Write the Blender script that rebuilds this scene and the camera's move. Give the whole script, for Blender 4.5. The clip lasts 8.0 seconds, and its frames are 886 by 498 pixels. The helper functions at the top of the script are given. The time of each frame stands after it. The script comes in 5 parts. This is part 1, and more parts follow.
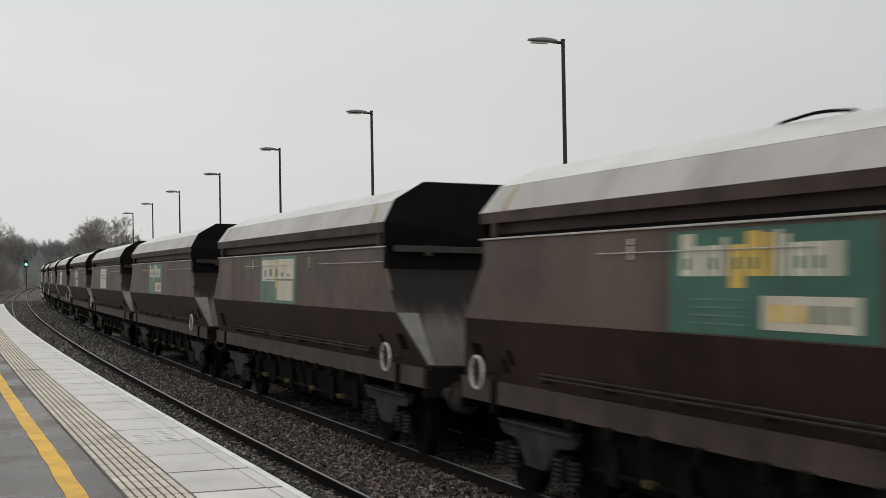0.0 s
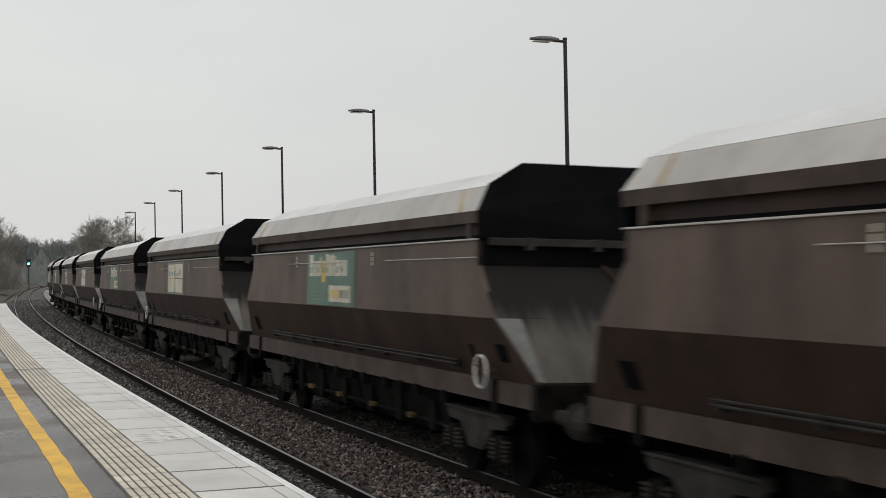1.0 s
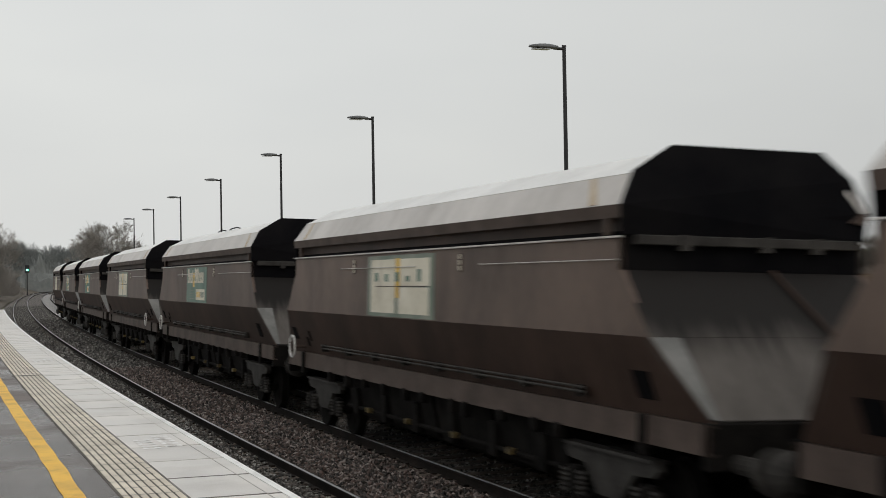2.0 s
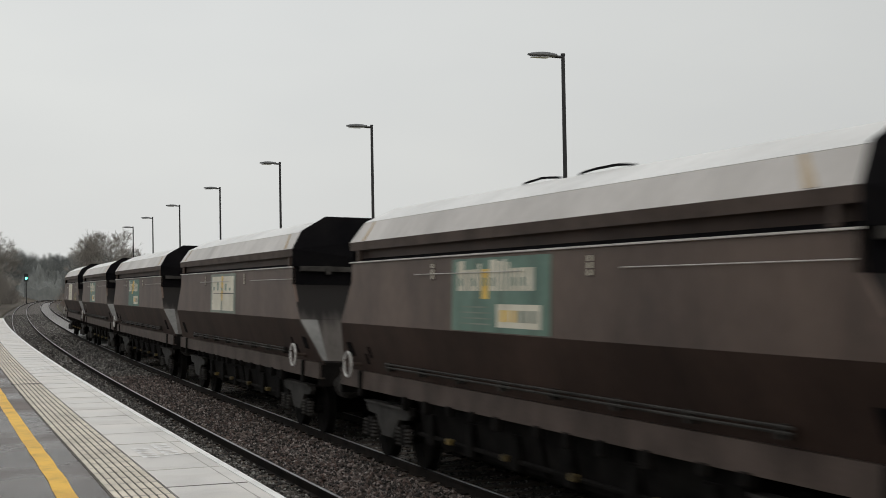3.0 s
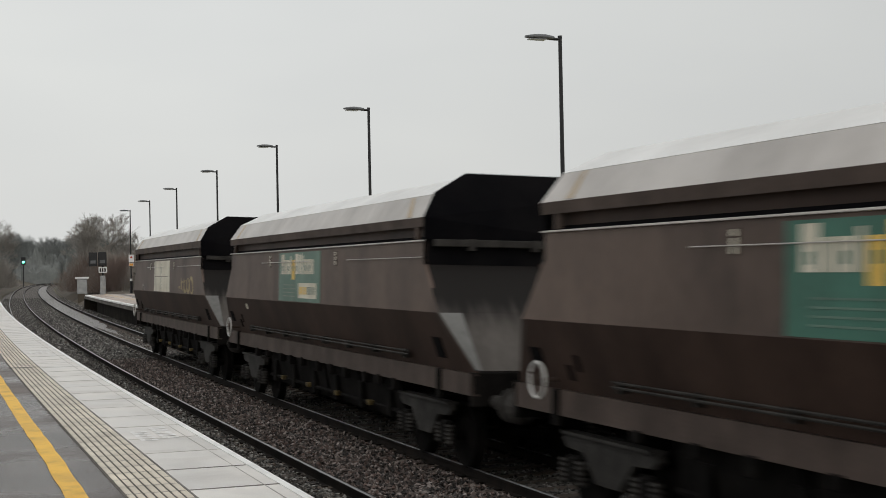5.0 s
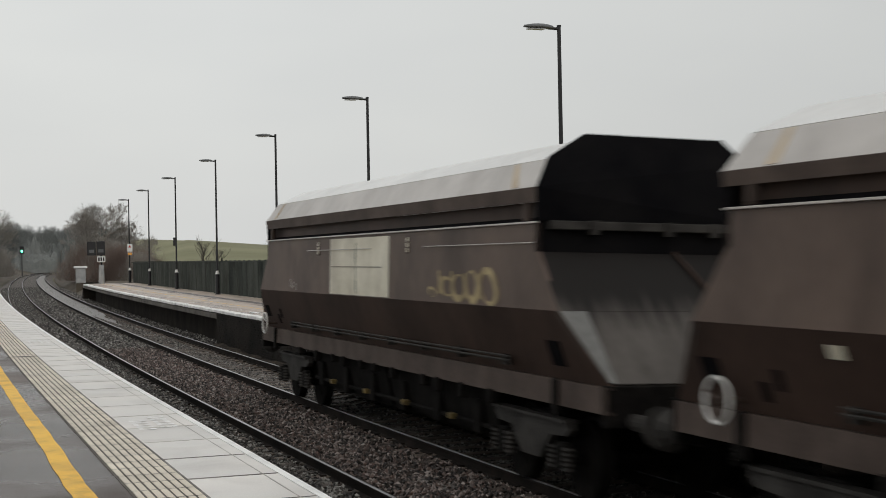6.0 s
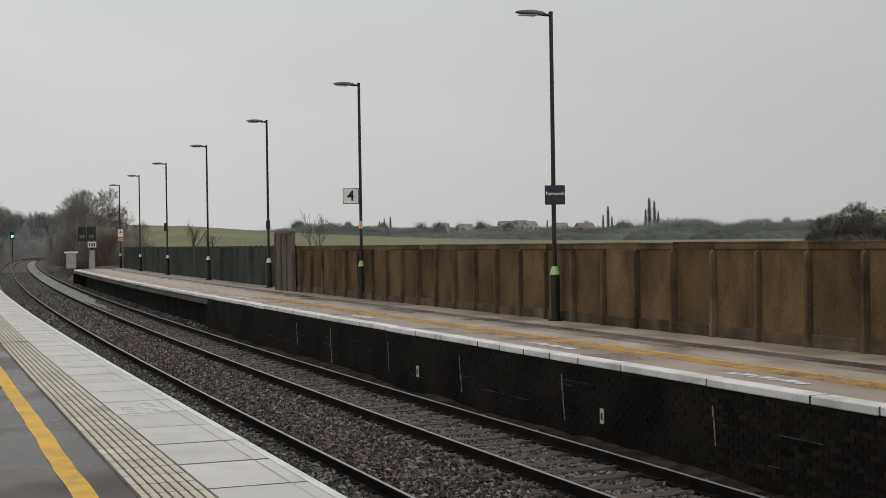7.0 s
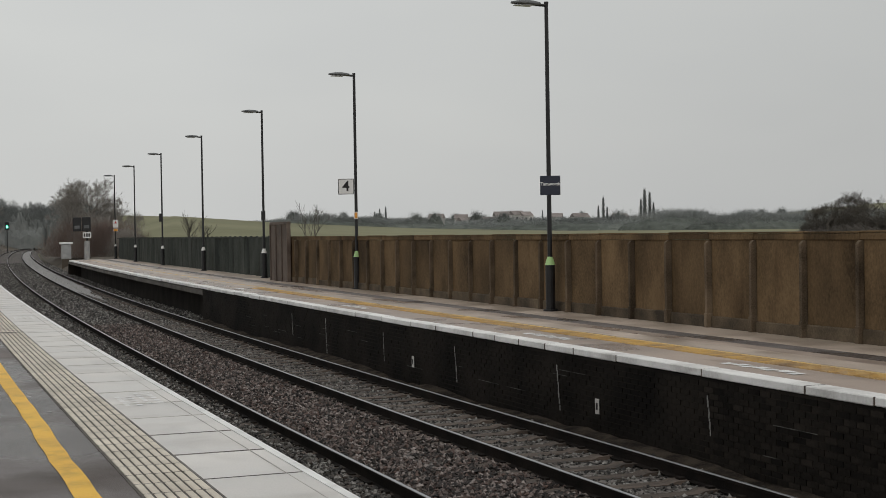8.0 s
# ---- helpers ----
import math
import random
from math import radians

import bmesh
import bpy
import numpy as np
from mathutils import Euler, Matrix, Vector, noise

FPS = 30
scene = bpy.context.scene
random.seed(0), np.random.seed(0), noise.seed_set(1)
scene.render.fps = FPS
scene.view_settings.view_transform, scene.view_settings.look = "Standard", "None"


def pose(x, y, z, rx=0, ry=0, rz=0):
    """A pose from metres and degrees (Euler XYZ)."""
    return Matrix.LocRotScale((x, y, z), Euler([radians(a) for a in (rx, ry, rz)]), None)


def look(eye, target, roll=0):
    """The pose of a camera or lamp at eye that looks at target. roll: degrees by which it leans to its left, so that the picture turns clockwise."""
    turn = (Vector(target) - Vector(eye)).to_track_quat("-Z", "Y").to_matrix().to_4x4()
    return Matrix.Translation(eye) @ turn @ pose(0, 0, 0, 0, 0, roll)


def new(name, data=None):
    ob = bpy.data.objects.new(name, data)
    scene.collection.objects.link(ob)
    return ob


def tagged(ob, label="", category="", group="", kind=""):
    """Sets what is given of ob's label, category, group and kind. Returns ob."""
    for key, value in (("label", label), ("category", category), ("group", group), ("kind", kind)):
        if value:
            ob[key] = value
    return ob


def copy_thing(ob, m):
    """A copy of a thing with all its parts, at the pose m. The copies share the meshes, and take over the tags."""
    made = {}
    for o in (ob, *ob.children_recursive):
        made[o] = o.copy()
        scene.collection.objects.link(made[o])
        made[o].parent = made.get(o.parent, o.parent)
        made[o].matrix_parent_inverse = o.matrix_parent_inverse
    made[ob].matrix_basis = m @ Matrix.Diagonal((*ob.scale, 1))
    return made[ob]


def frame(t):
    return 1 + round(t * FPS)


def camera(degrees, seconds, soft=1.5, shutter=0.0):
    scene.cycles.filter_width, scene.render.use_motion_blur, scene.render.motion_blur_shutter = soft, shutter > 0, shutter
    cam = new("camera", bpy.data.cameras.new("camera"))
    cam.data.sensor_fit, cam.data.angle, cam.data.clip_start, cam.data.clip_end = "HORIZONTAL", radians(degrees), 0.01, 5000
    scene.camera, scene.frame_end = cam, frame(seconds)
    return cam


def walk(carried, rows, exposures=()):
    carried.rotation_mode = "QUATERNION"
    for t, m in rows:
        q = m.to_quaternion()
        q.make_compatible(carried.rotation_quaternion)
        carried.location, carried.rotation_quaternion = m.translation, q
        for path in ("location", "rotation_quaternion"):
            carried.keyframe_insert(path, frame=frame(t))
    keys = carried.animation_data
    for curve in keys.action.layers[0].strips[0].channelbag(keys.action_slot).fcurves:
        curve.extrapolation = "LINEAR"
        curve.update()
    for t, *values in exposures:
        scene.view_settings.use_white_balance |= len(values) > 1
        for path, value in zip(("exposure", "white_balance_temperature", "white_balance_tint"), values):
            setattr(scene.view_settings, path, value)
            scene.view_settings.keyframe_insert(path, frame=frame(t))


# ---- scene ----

# ---- camera: a phone held almost still on the platform, only turning a little ----
cam = camera(34.83, 8.0, soft=0.8, shutter=0.3)
EYE = (0.0, 0.0, 1.766)
TURNS = [
    (0.0, 90.808, 1.013, -20.047), (0.5, 90.848, 0.897, -19.997), (1.0, 90.764, 1.076, -19.956), (1.5, 90.864, 0.949, -19.979),
    (3.0, 91.380, 0.986, -20.045), (3.5, 91.432, 0.796, -20.036), (4.0, 91.251, 0.950, -20.049), (4.5, 90.945, 1.084, -20.086),
    (6.0, 90.256, 1.051, -20.211), (6.5, 90.063, 0.798, -20.324), (7.0, 89.694, 0.899, -20.569), (7.5, 89.480, 0.982, -20.650),
    (8.0, 89.305, 0.909, -20.759)]
walk(cam, [(t, pose(*EYE, rx, ry, rz)) for t, rx, ry, rz in TURNS],
     exposures=[(0.0, 0.0), (4.5, 0.0), (6.0, -0.03), (6.6, -0.05), (7.0, -0.2), (8.0, -0.24)])

# ---- light: an even, overcast winter sky ----
SUN_UP, SUN_TURN = radians(38), radians(200)
world = bpy.data.worlds.new("overcast_sky")
scene.world = world
world.use_nodes = True
wn, wl = world.node_tree.nodes, world.node_tree.links
wn.clear()
sky = wn.new("ShaderNodeTexSky")
sky.sky_type, sky.sun_disc, sky.sun_elevation, sky.sun_rotation = "NISHITA", False, SUN_UP, SUN_TURN
sky.dust_density = 6.0
w_co = wn.new("ShaderNodeTexCoord")
w_map = wn.new("ShaderNodeMapping")
w_map.inputs["Scale"].default_value = (1.0, 1.0, 3.0)
w_noise = wn.new("ShaderNodeTexNoise")
w_noise.inputs["Scale"].default_value, w_noise.inputs["Detail"].default_value = 1.6, 4.0
w_ramp = wn.new("ShaderNodeValToRGB")
w_ramp.color_ramp.elements[0].position, w_ramp.color_ramp.elements[0].color = 0.3, (0.619, 0.630, 0.629, 1)
w_ramp.color_ramp.elements[1].position, w_ramp.color_ramp.elements[1].color = 0.75, (0.728, 0.735, 0.713, 1)
w_mix = wn.new("ShaderNodeMixRGB")
w_mix.inputs[0].default_value = 0.99
w_bg = wn.new("ShaderNodeBackground")
w_bg.inputs["Strength"].default_value = 1.0
w_out = wn.new("ShaderNodeOutputWorld")
wl.new(w_co.outputs["Generated"], w_map.inputs["Vector"])
wl.new(w_map.outputs["Vector"], w_noise.inputs["Vector"])
wl.new(w_noise.outputs["Fac"], w_ramp.inputs["Fac"])
wl.new(sky.outputs["Color"], w_mix.inputs[1])
wl.new(w_ramp.outputs["Color"], w_mix.inputs[2])
w_xyz, w_side, w_dim = wn.new("ShaderNodeSeparateXYZ"), wn.new("ShaderNodeMapRange"), wn.new("ShaderNodeVectorMath")
w_side.inputs["From Min"].default_value, w_side.inputs["From Max"].default_value = 0.2, 0.75
w_side.inputs["To Min"].default_value, w_side.inputs["To Max"].default_value = 1.0, 0.8
w_dim.operation = "SCALE"
wl.new(w_co.outputs["Generated"], w_xyz.inputs[0])
wl.new(w_xyz.outputs["X"], w_side.inputs["Value"])
wl.new(w_mix.outputs["Color"], w_dim.inputs[0])
wl.new(w_side.outputs["Result"], w_dim.inputs["Scale"])
wl.new(w_dim.outputs["Vector"], w_bg.inputs["Color"])
wl.new(w_bg.outputs["Background"], w_out.inputs["Surface"])
sun = new("sun", bpy.data.lights.new("sun", "SUN"))
sun.data.energy, sun.data.angle, sun.data.color = 0.5, radians(60), (1.0, 0.97, 0.93)
sun.matrix_world = look((0, 0, 50), (-30, 40, 0))


# ---- materials ----
def mat(name, dark, light, rough=0.7, metal=0.0, scale=3.0, grain=40.0, bump=0.0, spread=0.5, vary=0.0, stretch=(1, 1, 1), wet=0.0, mid=0.5, spec=0.4, streak=0.0, run=(2.2, 2.2, 0.22)):
    """A surface with stains at one scale and grain at another; vary: from piece to piece; wet: glossy patches."""
    m = bpy.data.materials.new(name)
    m.use_nodes = True
    n, l = m.node_tree.nodes, m.node_tree.links
    b = n["Principled BSDF"]
    co, mp = n.new("ShaderNodeTexCoord"), n.new("ShaderNodeMapping")
    mp.inputs["Scale"].default_value = stretch
    l.new(co.outputs["Object"], mp.inputs["Vector"])
    info = n.new("ShaderNodeObjectInfo")
    shift = n.new("ShaderNodeVectorMath")
    shift.operation = "ADD"
    far = n.new("ShaderNodeMath")
    far.operation, far.inputs[1].default_value = "MULTIPLY", 37.0
    l.new(info.outputs["Random"], far.inputs[0])
    l.new(mp.outputs["Vector"], shift.inputs[0])
    l.new(far.outputs[0], shift.inputs[1])
    big, fine = n.new("ShaderNodeTexNoise"), n.new("ShaderNodeTexNoise")
    big.inputs["Scale"].default_value, big.inputs["Detail"].default_value = scale, 6.0
    fine.inputs["Scale"].default_value, fine.inputs["Detail"].default_value = grain, 3.0
    l.new(shift.outputs[0], big.inputs["Vector"])
    l.new(shift.outputs[0], fine.inputs["Vector"])
    add = n.new("ShaderNodeMath")
    add.operation, add.inputs[1].default_value = "MULTIPLY_ADD", 0.35
    l.new(fine.outputs["Fac"], add.inputs[0])
    l.new(big.outputs["Fac"], add.inputs[2])
    ramp = n.new("ShaderNodeValToRGB")
    at = 0.175 + mid
    ramp.color_ramp.elements[0].position, ramp.color_ramp.elements[0].color = max(0, at - spread * 0.4), (*dark, 1)
    ramp.color_ramp.elements[1].position, ramp.color_ramp.elements[1].color = min(1, at + spread * 0.4), (*light, 1)
    l.new(add.outputs[0], ramp.inputs["Fac"])
    out = ramp.outputs["Color"]
    if vary:
        hsv, span = n.new("ShaderNodeHueSaturation"), n.new("ShaderNodeMapRange")
        span.inputs["To Min"].default_value, span.inputs["To Max"].default_value = 1 - vary, 1 + vary
        l.new(info.outputs["Random"], span.inputs["Value"])
        l.new(span.outputs["Result"], hsv.inputs["Value"])
        l.new(out, hsv.inputs["Color"])
        out = hsv.outputs["Color"]
    if streak:
        sm, sn, sr, mx = n.new("ShaderNodeMapping"), n.new("ShaderNodeTexNoise"), n.new("ShaderNodeMapRange"), n.new("ShaderNodeMixRGB")
        sm.inputs["Scale"].default_value = run
        sn.inputs["Scale"].default_value, sn.inputs["Detail"].default_value, sn.inputs["Distortion"].default_value = 1.3, 7.0, 0.4
        sr.inputs["From Min"].default_value, sr.inputs["From Max"].default_value = 0.52, 0.72
        sr.inputs["To Min"].default_value, sr.inputs["To Max"].default_value = 0.0, streak
        mx.blend_type, mx.inputs[2].default_value = "MULTIPLY", (0.25, 0.2, 0.17, 1)
        l.new(co.outputs["Object"], sm.inputs["Vector"])
        off = n.new("ShaderNodeVectorMath")
        off.operation = "ADD"
        l.new(sm.outputs["Vector"], off.inputs[0])
        l.new(far.outputs[0], off.inputs[1])
        l.new(off.outputs[0], sn.inputs["Vector"])
        l.new(sn.outputs["Fac"], sr.inputs["Value"])
        l.new(sr.outputs["Result"], mx.inputs[0])
        l.new(out, mx.inputs[1])
        out = mx.outputs["Color"]
    l.new(out, b.inputs["Base Color"])
    b.inputs["Metallic"].default_value, b.inputs["Roughness"].default_value = metal, rough
    b.inputs["Specular IOR Level"].default_value = spec
    if wet:
        r = n.new("ShaderNodeMapRange")
        r.inputs["From Min"].default_value, r.inputs["From Max"].default_value = 0.4, 0.62
        r.inputs["To Min"].default_value, r.inputs["To Max"].default_value = rough - wet, rough
        l.new(big.outputs["Fac"], r.inputs["Value"])
        l.new(r.outputs["Result"], b.inputs["Roughness"])
    if bump:
        bp = n.new("ShaderNodeBump")
        bp.inputs["Strength"].default_value, bp.inputs["Distance"].default_value = bump, 0.02
        l.new(fine.outputs["Fac"], bp.inputs["Height"])
        l.new(bp.outputs["Normal"], b.inputs["Normal"])
    return m


def thin(m):
    """Lets light pass through fine twigs and needles, as through a loose crown."""
    n, l = m.node_tree.nodes, m.node_tree.links
    b = n["Principled BSDF"]
    tr, mx = n.new("ShaderNodeBsdfTranslucent"), n.new("ShaderNodeMixShader")
    mx.inputs[0].default_value = 0.5
    l.new(b.inputs["Base Color"].links[0].from_socket, tr.inputs["Color"])
    l.new(b.outputs[0], mx.inputs[1])
    l.new(tr.outputs[0], mx.inputs[2])
    l.new(mx.outputs[0], n["Material Output"].inputs["Surface"])
    return m


def plain(name, col, rough=0.6, metal=0.0):
    m = bpy.data.materials.new(name)
    m.use_nodes = True
    b = m.node_tree.nodes["Principled BSDF"]
    b.inputs["Base Color"].default_value, b.inputs["Roughness"].default_value, b.inputs["Metallic"].default_value = (*col, 1), rough, metal
    return m


def glow(name, col, power):
    m = plain(name, col, 0.3)
    b = m.node_tree.nodes["Principled BSDF"]
    b.inputs["Emission Color"].default_value, b.inputs["Emission Strength"].default_value = (*col, 1), power
    return m


M_TARMAC = mat("wet_tarmac", (0.092, 0.078, 0.073), (0.215, 0.19, 0.18), 0.8, scale=0.5, grain=110, bump=0.5, wet=0.6, spec=0.32, streak=0.6, run=(0.7, 0.35, 1))
M_SLAB = mat("concrete_slab", (0.60, 0.575, 0.545), (0.75, 0.72, 0.685), 0.5, scale=1.2, grain=60, bump=0.08, vary=0.05, wet=0.2, streak=0.25, run=(0.9, 0.9, 1))
M_WHITE_LINE = mat("worn_white_paint", (0.62, 0.62, 0.61), (0.88, 0.88, 0.86), 0.55, scale=2.5, grain=30, bump=0.1, mid=0.38)
M_FADEDMARK = mat("almost_worn_white_paint", (0.78, 0.77, 0.75), (0.92, 0.91, 0.90), 0.55, scale=6, grain=30)
M_TACTILE = mat("buff_tactile_paving", (0.58, 0.525, 0.44), (0.77, 0.70, 0.59), 0.6, scale=2.0, grain=50, bump=0.1, vary=0.08, streak=0.3, run=(1.2, 1.2, 1))
M_JOINT = mat("dark_worn_joint", (0.12, 0.11, 0.10), (0.30, 0.285, 0.265), 0.9, scale=1.1, grain=30, spread=0.35)
M_FAINTJOINT = mat("filled_pale_joint", (0.44, 0.42, 0.395), (0.66, 0.635, 0.60), 0.7, scale=1.1, grain=30, spread=0.35)
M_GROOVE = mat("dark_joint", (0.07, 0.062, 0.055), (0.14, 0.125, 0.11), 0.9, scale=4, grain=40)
M_YELLOW = mat("worn_yellow_paint", (0.60, 0.32, 0.02), (0.90, 0.52, 0.03), 0.5, scale=2.5, grain=45, bump=0.15, mid=0.40, streak=0.35, run=(3, 3, 3))
M_BALLAST = mat("ballast_stone", (0.022, 0.020, 0.019), (0.23, 0.21, 0.195), 0.9, scale=9, grain=28, bump=1.0, spread=0.35, spec=0.15)
M_PALEBED = mat("pale_new_ballast", (0.16, 0.155, 0.15), (0.38, 0.37, 0.36), 0.85, scale=5, grain=25, bump=0.6)
M_RAIL = mat("rusty_rail_side", (0.008, 0.007, 0.0065), (0.022, 0.017, 0.014), 0.85, scale=2, grain=40, bump=0.2, spec=0.1)
M_RAILTOP = plain("polished_rail_top", (0.42, 0.42, 0.43), 0.4, 1.0)
M_SLEEPER = mat("weathered_sleeper", (0.042, 0.033, 0.027), (0.135, 0.104, 0.084), 0.8, scale=3, grain=40, bump=0.3, vary=0.25, stretch=(0.4, 2.5, 1))
M_COPING = mat("white_painted_coping", (0.6, 0.59, 0.575), (0.92, 0.91, 0.89), 0.6, scale=1.6, grain=25, bump=0.15, mid=0.38, vary=0.05, streak=0.3, run=(1, 1, 2))
M_FARDECK = mat("brown_grey_paving", (0.26, 0.20, 0.165), (0.48, 0.385, 0.32), 0.6, scale=0.6, grain=60, bump=0.15, wet=0.35, streak=0.45, run=(1.2, 0.35, 1))
M_PALEDECK = mat("pale_concrete_strip", (0.38, 0.31, 0.25), (0.58, 0.48, 0.40), 0.6, scale=0.8, grain=50, bump=0.1, wet=0.3, streak=0.5, run=(0.9, 0.35, 1))
M_FARYELLOW = mat("worn_yellow_tactile", (0.36, 0.25, 0.15), (0.64, 0.41, 0.12), 0.6, scale=0.9, grain=30, bump=0.1, spread=0.4, streak=0.4, run=(1, 0.5, 1))
M_THINYELLOW = mat("worn_thin_yellow_paint", (0.52, 0.38, 0.19), (0.86, 0.58, 0.14), 0.55, scale=1.4, grain=30, spread=0.5)
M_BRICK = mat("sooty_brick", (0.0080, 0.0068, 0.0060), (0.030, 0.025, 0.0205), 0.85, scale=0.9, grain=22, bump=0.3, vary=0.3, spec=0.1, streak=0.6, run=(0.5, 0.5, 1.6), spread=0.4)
M_MORTAR = mat("soot_and_shade_mortar", (0.010, 0.0085, 0.0075), (0.036, 0.030, 0.025), 0.9, scale=0.9, grain=30, spec=0.1)
M_DIRT = mat("damp_brown_dirt", (0.016, 0.013, 0.011), (0.075, 0.060, 0.047), 0.95, scale=3.0, grain=30, bump=1.0, spec=0.1, spread=0.35)
M_EDGEBEAM = mat("weathered_concrete_beam", (0.07, 0.063, 0.055), (0.19, 0.172, 0.152), 0.85, scale=0.8, grain=20, bump=0.2, streak=0.6, run=(0.5, 0.5, 1.2))
M_LIME = mat("lime_streak", (0.12, 0.12, 0.115), (0.42, 0.41, 0.39), 0.8, scale=9, grain=60)
M_LIMEDIM = mat("thin_lime_bloom", (0.012, 0.011, 0.010), (0.12, 0.115, 0.105), 0.85, scale=4, grain=30, spread=0.35)
M_FENCE = mat("stained_concrete_panel", (0.050, 0.034, 0.019), (0.195, 0.130, 0.070), 0.85, scale=0.75, grain=26, bump=0.25, vary=0.22, stretch=(1, 1, 0.7), spec=0.15, streak=0.45, run=(1.4, 1.4, 0.5))
M_FENCE_POST = mat("stained_concrete_post", (0.060, 0.046, 0.032), (0.21, 0.158, 0.108), 0.85, scale=1.3, grain=40, bump=0.25, vary=0.25, spec=0.15, streak=0.4, run=(3, 3, 0.7))
M_PLINTH = mat("mossy_concrete_plinth", (0.040, 0.030, 0.019), (0.15, 0.112, 0.072), 0.9, scale=1.6, grain=30, bump=0.3, vary=0.2, streak=0.3, run=(1, 1, 1))
M_ENDPANEL = mat("pinkish_concrete_panel", (0.085, 0.066, 0.055), (0.175, 0.138, 0.115), 0.85, scale=1.2, grain=30, bump=0.2, vary=0.1, streak=0.3)
M_GREENFENCE = mat("dark_green_steel_sheet", (0.024, 0.030, 0.027), (0.080, 0.088, 0.078), 0.8, scale=0.5, grain=14, stretch=(1, 1, 0.4), spec=0.12, streak=0.6, run=(1.1, 1.1, 0.5))
M_BLACK = mat("black_paint", (0.010, 0.010, 0.012), (0.02, 0.02, 0.022), 0.4, scale=3, grain=30)
M_COLLAR = plain("white_collar", (0.72, 0.72, 0.7), 0.5)
M_COLLAR_G = plain("pale_green_collar", (0.42, 0.66, 0.28), 0.5)
M_LANTERN = mat("grey_cast_lantern", (0.09, 0.095, 0.10), (0.14, 0.145, 0.15), 0.45, scale=4, grain=30)
M_DIFFUSER = plain("cloudy_lamp_glass", (0.4, 0.41, 0.42), 0.2)
M_WHITE = plain("white_sign_face", (0.75, 0.75, 0.75), 0.5)
M_NAVY = plain("dark_blue_sign_face", (0.018, 0.024, 0.045), 0.45)
M_INK = plain("black_lettering", (0.01, 0.01, 0.01), 0.5)
M_TEXTWHITE = plain("white_lettering", (0.75, 0.75, 0.75), 0.5)
M_ORANGE = plain("orange_label", (0.75, 0.33, 0.05), 0.5)
M_REDSIGN = plain("red_sign_mark", (0.5, 0.05, 0.04), 0.5)
M_CABINET = mat("pale_grey_cabinet", (0.25, 0.26, 0.26), (0.4, 0.4, 0.4), 0.6, scale=2, grain=30)
M_GREENLIGHT = glow("green_signal_lens", (0.1, 1.0, 0.6), 6.0)
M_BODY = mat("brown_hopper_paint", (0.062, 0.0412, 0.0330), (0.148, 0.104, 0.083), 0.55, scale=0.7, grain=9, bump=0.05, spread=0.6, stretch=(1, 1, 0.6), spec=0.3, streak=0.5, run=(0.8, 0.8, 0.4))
# lower sheets, hood recess and end ribs take a darker brown
M_LOWER = mat("dark_brown_hopper_sheet", (0.028, 0.0160, 0.0120), (0.062, 0.038, 0.029), 0.6, scale=0.8, grain=10, bump=0.05, stretch=(1, 1, 0.6), spec=0.2, streak=0.5, run=(0.8, 0.8, 0.5))
M_SOLE = mat("dirty_solebar_paint", (0.050, 0.036, 0.030), (0.105, 0.078, 0.066), 0.65, scale=1.6, grain=25, bump=0.1, spec=0.2, streak=0.4, run=(1.2, 1.2, 0.6))
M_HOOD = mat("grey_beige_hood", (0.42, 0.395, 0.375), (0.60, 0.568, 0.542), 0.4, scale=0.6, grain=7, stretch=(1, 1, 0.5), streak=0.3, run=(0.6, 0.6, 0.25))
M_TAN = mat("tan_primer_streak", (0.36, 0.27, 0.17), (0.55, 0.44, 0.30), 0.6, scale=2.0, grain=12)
# sky brightness on the wet top slope is put into this pale colour
M_ROOF = mat("skylit_pale_hood_top", (0.66, 0.655, 0.64), (0.84, 0.835, 0.82), 0.35, scale=0.6, grain=8, stretch=(1, 1, 0.4), streak=0.15, run=(0.8, 0.5, 0.4))
M_SOOT_SHADE = mat("soot_and_shade_black", (0.003, 0.003, 0.004), (0.008, 0.0075, 0.008), 0.9, scale=1.5, grain=20, spec=0.05)
M_GUSSET = mat("pale_grey_gusset", (0.105, 0.105, 0.100), (0.185, 0.183, 0.175), 0.6, scale=2, grain=12)
M_RIM = mat("pale_body_rim", (0.42, 0.39, 0.37), (0.6, 0.57, 0.54), 0.5, scale=2, grain=20)
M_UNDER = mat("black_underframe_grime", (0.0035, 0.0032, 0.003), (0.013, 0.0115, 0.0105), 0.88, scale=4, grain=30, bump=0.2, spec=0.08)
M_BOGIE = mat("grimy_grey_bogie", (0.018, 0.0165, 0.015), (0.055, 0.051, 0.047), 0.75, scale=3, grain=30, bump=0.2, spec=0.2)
M_HANDWHEEL = mat("white_handwheel_paint", (0.55, 0.54, 0.52), (0.78, 0.77, 0.75), 0.5, scale=6, grain=30)
M_PANELGREEN = mat("green_panel_paint", (0.030, 0.105, 0.075), (0.05, 0.17, 0.125), 0.5, scale=1.3, grain=14, vary=0.1)
M_PANELFADED = mat("weathered_green_panel", (0.075, 0.155, 0.12), (0.14, 0.235, 0.185), 0.5, scale=1.6, grain=14, streak=0.4)
M_PANELPALE = mat("faded_green_panel", (0.11, 0.16, 0.125), (0.24, 0.26, 0.21), 0.5, scale=1.8, grain=14)
M_CREAM = mat("cream_panel_paint", (0.56, 0.52, 0.41), (0.76, 0.72, 0.60), 0.5, scale=1.5, grain=14, streak=0.25, run=(1.5, 1.5, 0.5))
